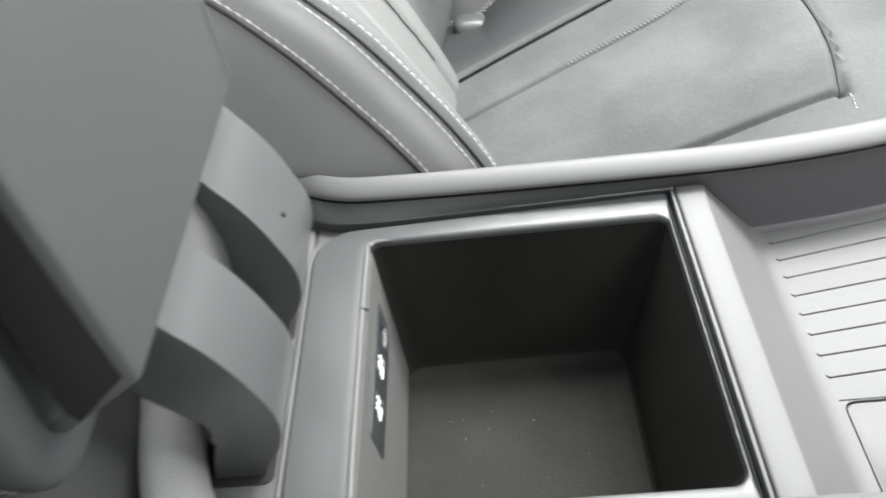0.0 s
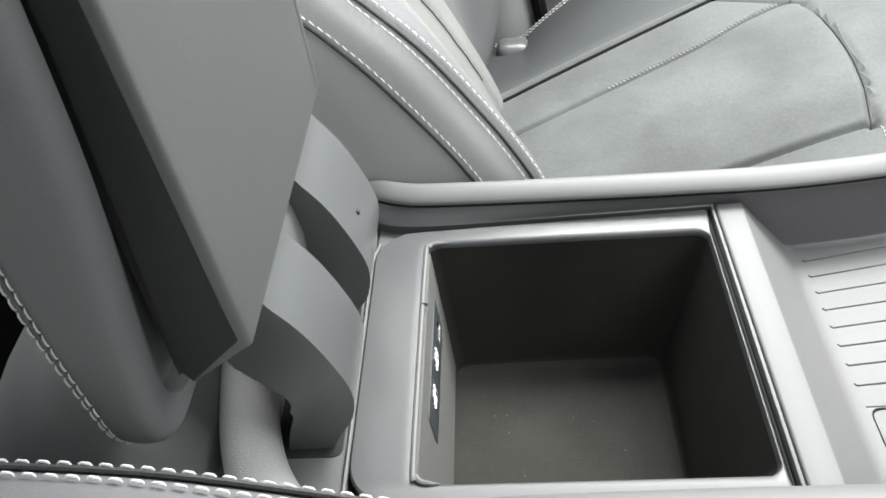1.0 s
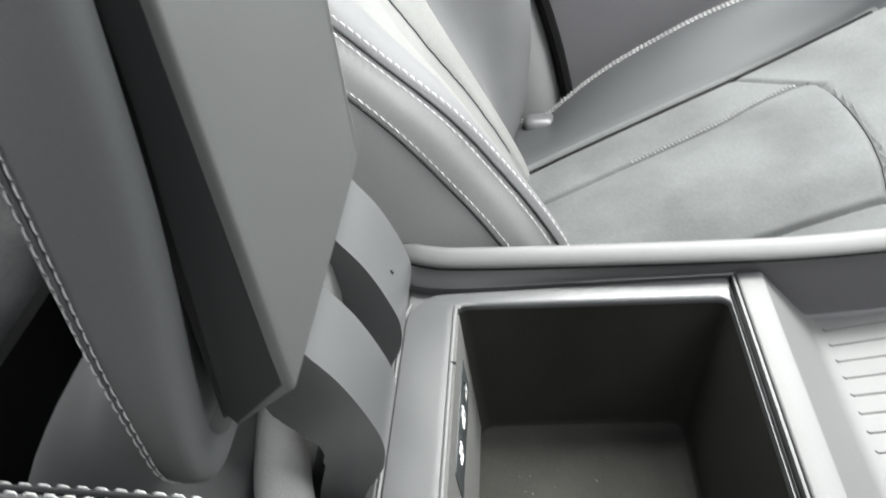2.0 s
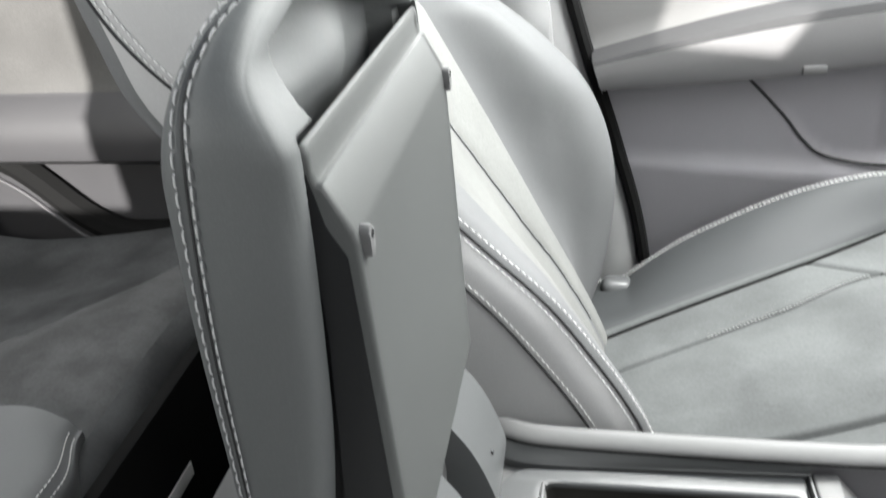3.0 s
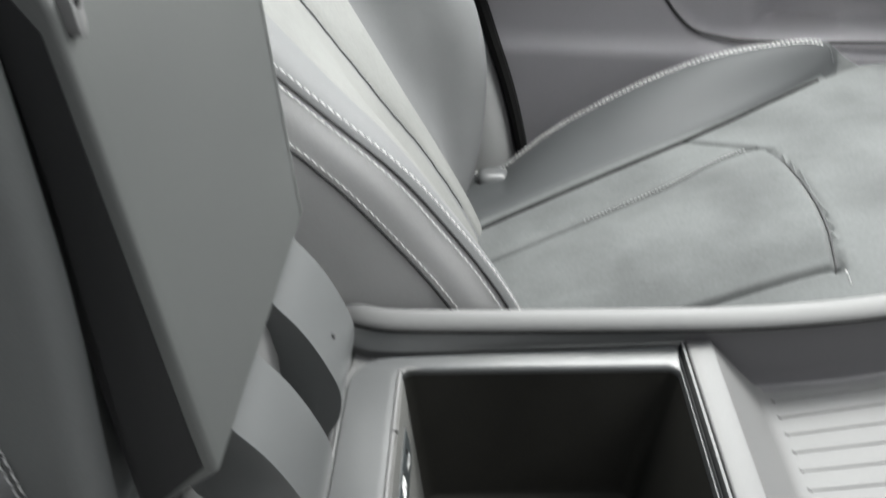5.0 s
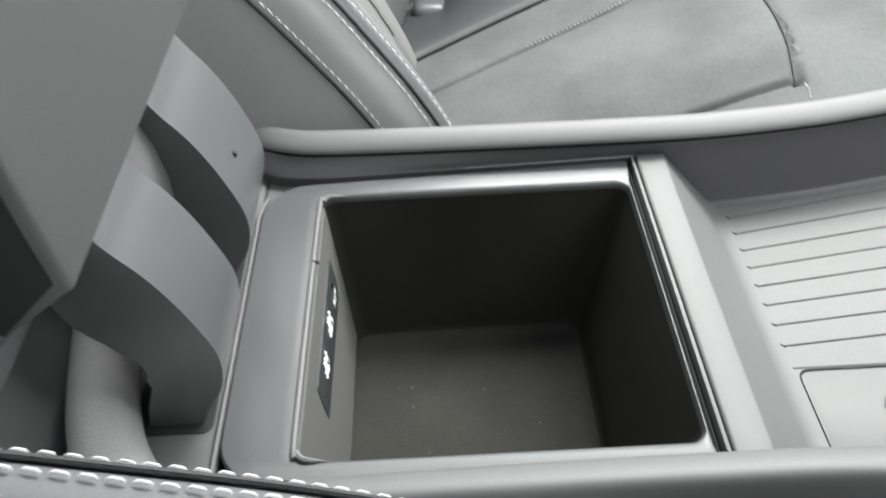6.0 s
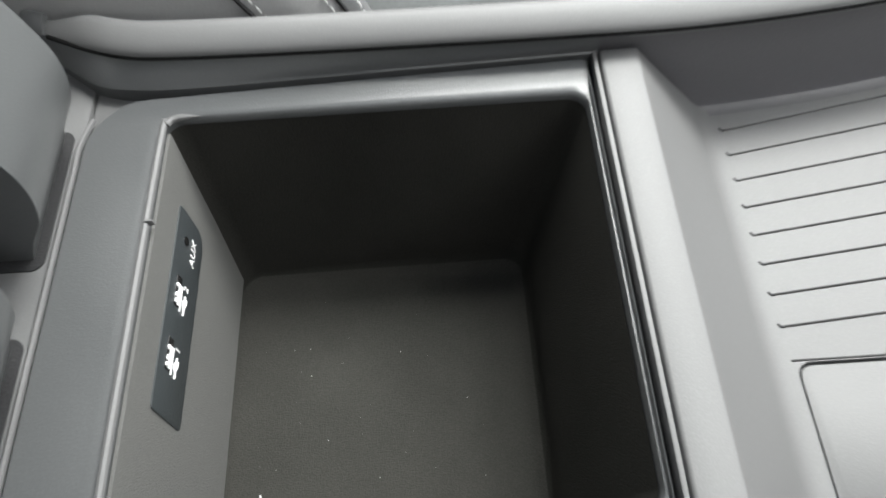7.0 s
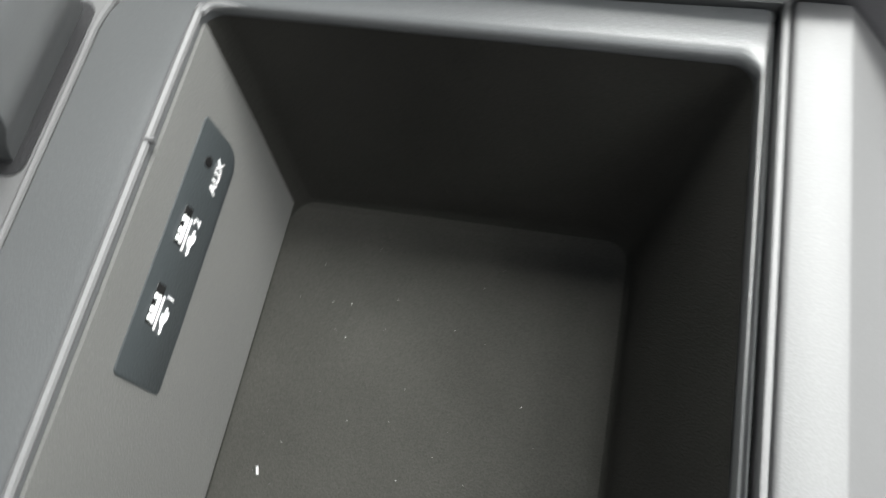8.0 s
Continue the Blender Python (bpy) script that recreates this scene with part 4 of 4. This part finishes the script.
def pocket(x, z):
    """How far the pocket beside the armrest lies back."""
    d = x - POCKET(z)
    return 0.005 * smoothstep(0.0, 0.010, d) + 0.040 * smoothstep(0.385, 0.440, x) * smoothstep(0.480, 0.500, z)


def door_section(x):
    za, zb = ARM(x), BELT(x)
    zl = 0.490 - 0.08 * (x - 0.05)
    return [(0.66, 0.05), (0.648, 0.15), (0.630, 0.30), (0.6090, zl - 0.014), (0.6065, zl - 0.003), (0.6085, zl + 0.003), (0.612, zl + 0.016), *((0.613 + pocket(x, zl + 0.016 + (za - zl - 0.024) * k / 12), zl + 0.016 + (za - zl - 0.024) * k / 12) for k in range(1, 12)), (0.614, za - 0.006), (0.606, za - 0.001)]


def ledge_section(x):
    za, zb = ARM(x), BELT(x)
    return [(0.6065, za - 0.001), (0.570, za), (0.5620, za + 0.003), (0.5595, za + 0.010), (0.5580, za + 0.50 * (zb - za)), (0.5600, za + 0.76 * (zb - za))]


def ledge_top(x):
    za, zb = ARM(x), BELT(x)
    return [(0.5602, za + 0.76 * (zb - za)), (0.5640, za + 0.88 * (zb - za)), (0.5760, zb - 0.005), (0.5960, zb - 0.001), (0.6005, zb)]


def sweep(xs, section, cut=None):
    rows = []
    for x in xs:
        rows.append([((max(x, cut(z)) if cut else x), y, z) for y, z in section(x)])
    return grid(rows)


xs = list(np.linspace(-0.05, 0.80, 150))
part("door_panel", sweep(xs, door_section, lambda z: SEAL(z) + 0.012), DOOR, front_door, "dark grey moulded lower door panel", smooth=45)
# top of the ledge split off in a darker colour than its face
part("ledge_top", sweep(xs, ledge_top, lambda z: SEAL(z) + 0.012), LEDGE, front_door, "darker strip along the top of the door armrest", smooth=45)
part("door_armrest", sweep(xs, ledge_section, lambda z: SEAL(z) + 0.012), ARM_DARK, front_door, "dark vinyl armrest ledge along the door", smooth=45)
part("door_top", sweep(xs, lambda x: [(0.6000, BELT(x) - 0.004), (0.6075, BELT(x) + 0.003), (0.612, BELT(x) + 0.02), (0.622, 0.76), (0.636, 0.83), (0.650, 0.86), (0.69, 0.865)], lambda z: SEAL(z) + 0.012), CLOTH, front_door, "pale fabric upper door trim", smooth=60)
line = spline([(0.216, 0.6125, 0.6085), (0.240, 0.6125, 0.586), (0.276, 0.6125, 0.548), (0.300, 0.6125, 0.518), (0.325, 0.611, 0.497), (0.361, 0.609, 0.487), (0.401, 0.607, 0.482), (0.52, 0.606, 0.476), (0.70, 0.605, 0.47)], 60)
part("pocket_seam", tube(line, 0.0022, 6), RUBBER, front_door)
# bright plate added where a small sun patch falls on the armrest
part("sun_fleck", box(0.276, 0.304, 0.557, 0.570, 0.619, 0.631, 0.003), CHROME, front_door, "small bright plate for a sun patch on the armrest")

body = thing("car_body", "grey car interior shell with pillars and headlining", "car body", kind="structure")
part("door_seal", tube([(SEAL(z) + 0.007, 0.598, z) for z in np.linspace(0.10, 0.90, 40)], 0.0085, 8), SEAL_BLACK, body, "black rubber door seal")
rows = []
for z in list(np.linspace(0.05, 0.90, 40)):
    s = SEAL(z)
    rows.append([(s - 0.004, 0.606, z), (s - 0.012, 0.598, z), (s - 0.030, 0.592 + 0.02 * smoothstep(0.66, 0.80, z), z), (s - 0.070, 0.590 + 0.02 * smoothstep(0.66, 0.80, z), z), (s - 0.085, 0.605, z), (s - 0.20, 0.615, z), (s - 0.30, 0.62, z)])
part("pillar_trim", grid(rows), PILLAR, body, "pale grey centre pillar trim", smooth=50)
tagged(part("seat_belt", prism([(-0.225, 0.60), (-0.190, 0.60), (-0.250, 0.95), (-0.285, 0.95)], "y", 0.570, 0.5725), WEBBING), "dark woven seat belt hanging by the pillar", "seat belt")
cover = [(-0.073, 0.652), (-0.016, 0.652), (-0.020, 0.700), (-0.030, 0.750), (-0.040, 0.790), (-0.062, 0.782), (-0.084, 0.767), (-0.090, 0.756), (-0.087, 0.700)]
part("pillar_cover", prism(cover, "y", 0.576, 0.606, 0.006), PILLAR, body, "raised pale cover on the pillar", smooth=50)

rear_door = thing("rear_door", "grey rear car door with pale fabric trim", "door")


def rear_section(x):
    return [(0.66, 0.10), (0.652, 0.25), (0.648, 0.34), (0.650, 0.42), (0.648, 0.478), (0.618, 0.482), (0.606, 0.492), (0.604, 0.520), (0.612, 0.560), (0.640, 0.582), (0.644, 0.588)]


xs = np.linspace(-1.15, -0.30, 40)
part("door_panel", sweep(xs, rear_section), REAR_DOOR, rear_door, "grey rear door panel with armrest ledge", smooth=45)
part("door_top", sweep(xs, lambda x: [(0.644, 0.586), (0.648, 0.594), (0.652, 0.60), (0.654, 0.66), (0.656, 0.745), (0.660, 0.756)]), REAR_CLOTH, rear_door, "pale fabric rear door trim", smooth=60)
part("sill_trim", sweep(xs, lambda x: [(0.660, 0.756 + 0.12 * (x + 0.80)), (0.655, 0.77 + 0.12 * (x + 0.80)), (0.652, 0.80 + 0.12 * (x + 0.80)), (0.66, 0.86), (0.70, 0.865)]), REAR_DOOR, rear_door)
part("door_seal", tube(spline([(-0.95, 0.640, 0.52), (-0.861, 0.640, 0.466), (-0.784, 0.640, 0.392), (-0.735, 0.640, 0.360), (-0.69, 0.640, 0.350), (-0.60, 0.640, 0.356), (-0.45, 0.640, 0.38)], 40), 0.024, 8), SEAL_BLACK, rear_door, "black curved seal")
part("seal_piping", tube(spline([(-0.96, 0.618, 0.490), (-0.866, 0.616, 0.440), (-0.790, 0.616, 0.368), (-0.740, 0.616, 0.336), (-0.69, 0.616, 0.325), (-0.60, 0.616, 0.330), (-0.45, 0.616, 0.352)], 40), 0.0035, 8), REAR_DOOR, rear_door, "thin grey piping below the seal")

# ---- rear bench ----
bench = thing("rear_seat", "dark grey suede rear bench behind the console", "seat")


def bench_ring(y):
    dip = 0.012 * math.cos((y - 0.30) * 14)
    return spline([(-0.99, y, 0.20), (-0.98, y, 0.345), (-0.85, y, 0.352 + dip), (-0.70, y, 0.366 + dip), (-0.58, y, 0.384 + dip), (-0.50, y, 0.388 + 0.6 * dip), (-0.462, y, 0.368), (-0.455, y, 0.32), (-0.468, y, 0.20), (-0.47, y, 0.06)], 50)


part("bench_cushion", grid([bench_ring(y) for y in np.linspace(-0.76, 0.615, 90)]), REAR, bench, "worn dark suede cushion")
NAP_EDGE = curve([(-0.86, 0.19), (-0.76, 0.255), (-0.70, 0.292), (-0.655, 0.330), (-0.600, 0.395), (-0.55, 0.495), (-0.51, 0.525), (-0.46, 0.53)], 60)


def bench_top(x, y):
    r = sorted((p[0], p[2]) for p in bench_ring(y)[6:34])
    return float(np.interp(x, [a for a, _ in r], [b for _, b in r]))


rows = []
for x in np.linspace(-0.86, -0.468, 50):
    y1 = NAP_EDGE(x) + 0.005 * math.sin(70 * x) + 0.003 * math.sin(190 * x)
    ys = [y1 - 0.75 * (k / 26) ** 1.5 for k in range(27)]
    rows.append([(x, y, bench_top(x, y) + (0.0045 * smoothstep(0, 2, k) * (1 - smoothstep(-0.51, -0.47, x)) - 0.0005 - 0.004 * smoothstep(-0.49, -0.468, x))) for k, y in enumerate(ys)])
part("centre_panel", grid(rows), BENCH_SUEDE, bench, "paler worn suede centre panel")
part("bench_back", prism([(-0.99, 0.20), (-0.93, 0.33), (-1.10, 0.95), (-1.22, 0.95), (-1.12, 0.2)], "y", -0.76, 0.60, 0.03), REAR, bench)
def bolster_ring(f):
    """The raised end of the cushion; f runs from its inner end to the outer."""
    y = -0.50 + 0.635 * f
    r = 1 - 0.45 * smoothstep(0.86, 1.0, f)
    return spline([(-0.80, y, 0.33), (-0.78, y, 0.392), (-0.66, y, 0.405), (-0.54 - 0.02 * (1 - r), y, 0.424), (-0.475 - 0.06 * (1 - r), y, 0.424 - 0.03 * (1 - r)), (-0.452 - 0.08 * (1 - r), y, 0.408 - 0.03 * (1 - r)), (-0.448 - 0.08 * (1 - r), y, 0.385), (-0.462 - 0.08 * (1 - r), y, 0.30)], 48)


bolster = part("bench_bolster", grid([bolster_ring(f) for f in np.linspace(0, 1, 60)], cap=True), SEAT_LEATHER, bench, "raised grey leather edge of the bench")
for k in (31, 34):
    ob = part("stitching", stitches([tuple(bolster_ring(f)[k] + np.array((0.0006, 0, 0.0010))) for f in np.linspace(0.3, 0.99, 60)], (0.6, 0, 0.8), 0.0046, 0.0018, 0.0011), THREAD, bolster)
    ob["kind"] = "stuff"
# black box added for the deep shade on the bench front
part("bench_shade", box(-0.475, -0.4430, -0.76, 0.60, 0.013, 0.362, 0.004), SEAL_BLACK, bench, "black box for the shade below the bench front")
part("base_label", box(-0.4450, -0.4415, 0.150, 0.236, 0.237, 0.257, 0.001), WHITE, bench, "pale plate on the front of the bench")

# ---- cabin shell ----
tagged(part("floor", box(-1.4, 1.2, -0.86, 0.70, -0.05, 0.012), CARPET), "black carpeted car floor", "floor", kind="structure")
tagged(part("wall_far", box(-1.4, 1.2, 0.70, 0.76, -0.05, 0.86), DOOR), "grey outer door skin", "wall", kind="structure")
# unseen wall added to block near light; its gaps shape the sun patches
gaps = [[(0.100, 1.105), (0.250, 1.085), (0.300, 1.160), (0.130, 1.200)], [(0.282, 1.258), (0.400, 1.186), (0.560, 1.178), (0.560, 1.262)]]
frame_line = [(-0.67, -0.05), (1.2, -0.05), (1.2, 1.278), (-0.72, 1.278)]
bm = bmesh.new()
sheets = []
for y in (-0.86, -0.80):
    loops = [[bm.verts.new((x, y, z)) for x, z in line] for line in [frame_line] + gaps]
    edge_list = [bm.edges.new((q[k], q[(k + 1) % 4])) for q in loops for k in range(4)]
    bmesh.ops.triangle_fill(bm, use_beauty=True, edges=edge_list)
    sheets.append(loops)
for outer_loop, inner_loop in zip(*sheets):
    for k in range(4):
        bm.faces.new((outer_loop[k], outer_loop[(k + 1) % 4], inner_loop[(k + 1) % 4], inner_loop[k]))
tagged(part("wall_near", box(-1.4, -0.70, -0.86, -0.80, -0.05, 0.86), DOOR), "grey rear door below its window", "wall", kind="structure")
tagged(part("wall_near", bm, DOOR), "unseen grey near wall with gaps cut for the sun patches", "wall", kind="structure")
tagged(part("wall_rear", box(-1.45, -1.4, -0.92, 0.76, -0.05, 1.30), DOOR), "grey rear bulkhead", "wall", kind="structure")
tagged(part("wall_front", box(0.66, 1.2, -0.80, 0.70, 0.0, 0.80, 0.05, 4), DOOR), "dark grey dashboard", "dashboard", kind="structure")
for k, (x0, x1, y0, y1) in enumerate(((-1.45, -0.86, -0.80, 0.66), (0.64, 0.75, -0.80, 0.66), (-1.45, 0.75, -0.92, -0.62), (-1.45, 0.75, 0.60, 0.76))):
    tagged(part("ceiling", box(x0, x1, y0, y1, 1.28 + 0.004 * (k > 1), 1.32 + 0.004 * (k > 1)), LINING), "pale headlining round the glass roof", "ceiling", kind="structure")
for x0, x1 in ((-0.24, -0.06), (-1.0, -0.9)):
    for y0, y1 in ((0.69, 0.75),):
        tagged(part("trim", prism([(x0, 0.86), (x1, 0.86), (x1 - 0.08, 1.28), (x0 - 0.05, 1.28)], "y", y0, y1, 0.01), LINING), "pale upper pillar trim", "pillar", kind="structure")
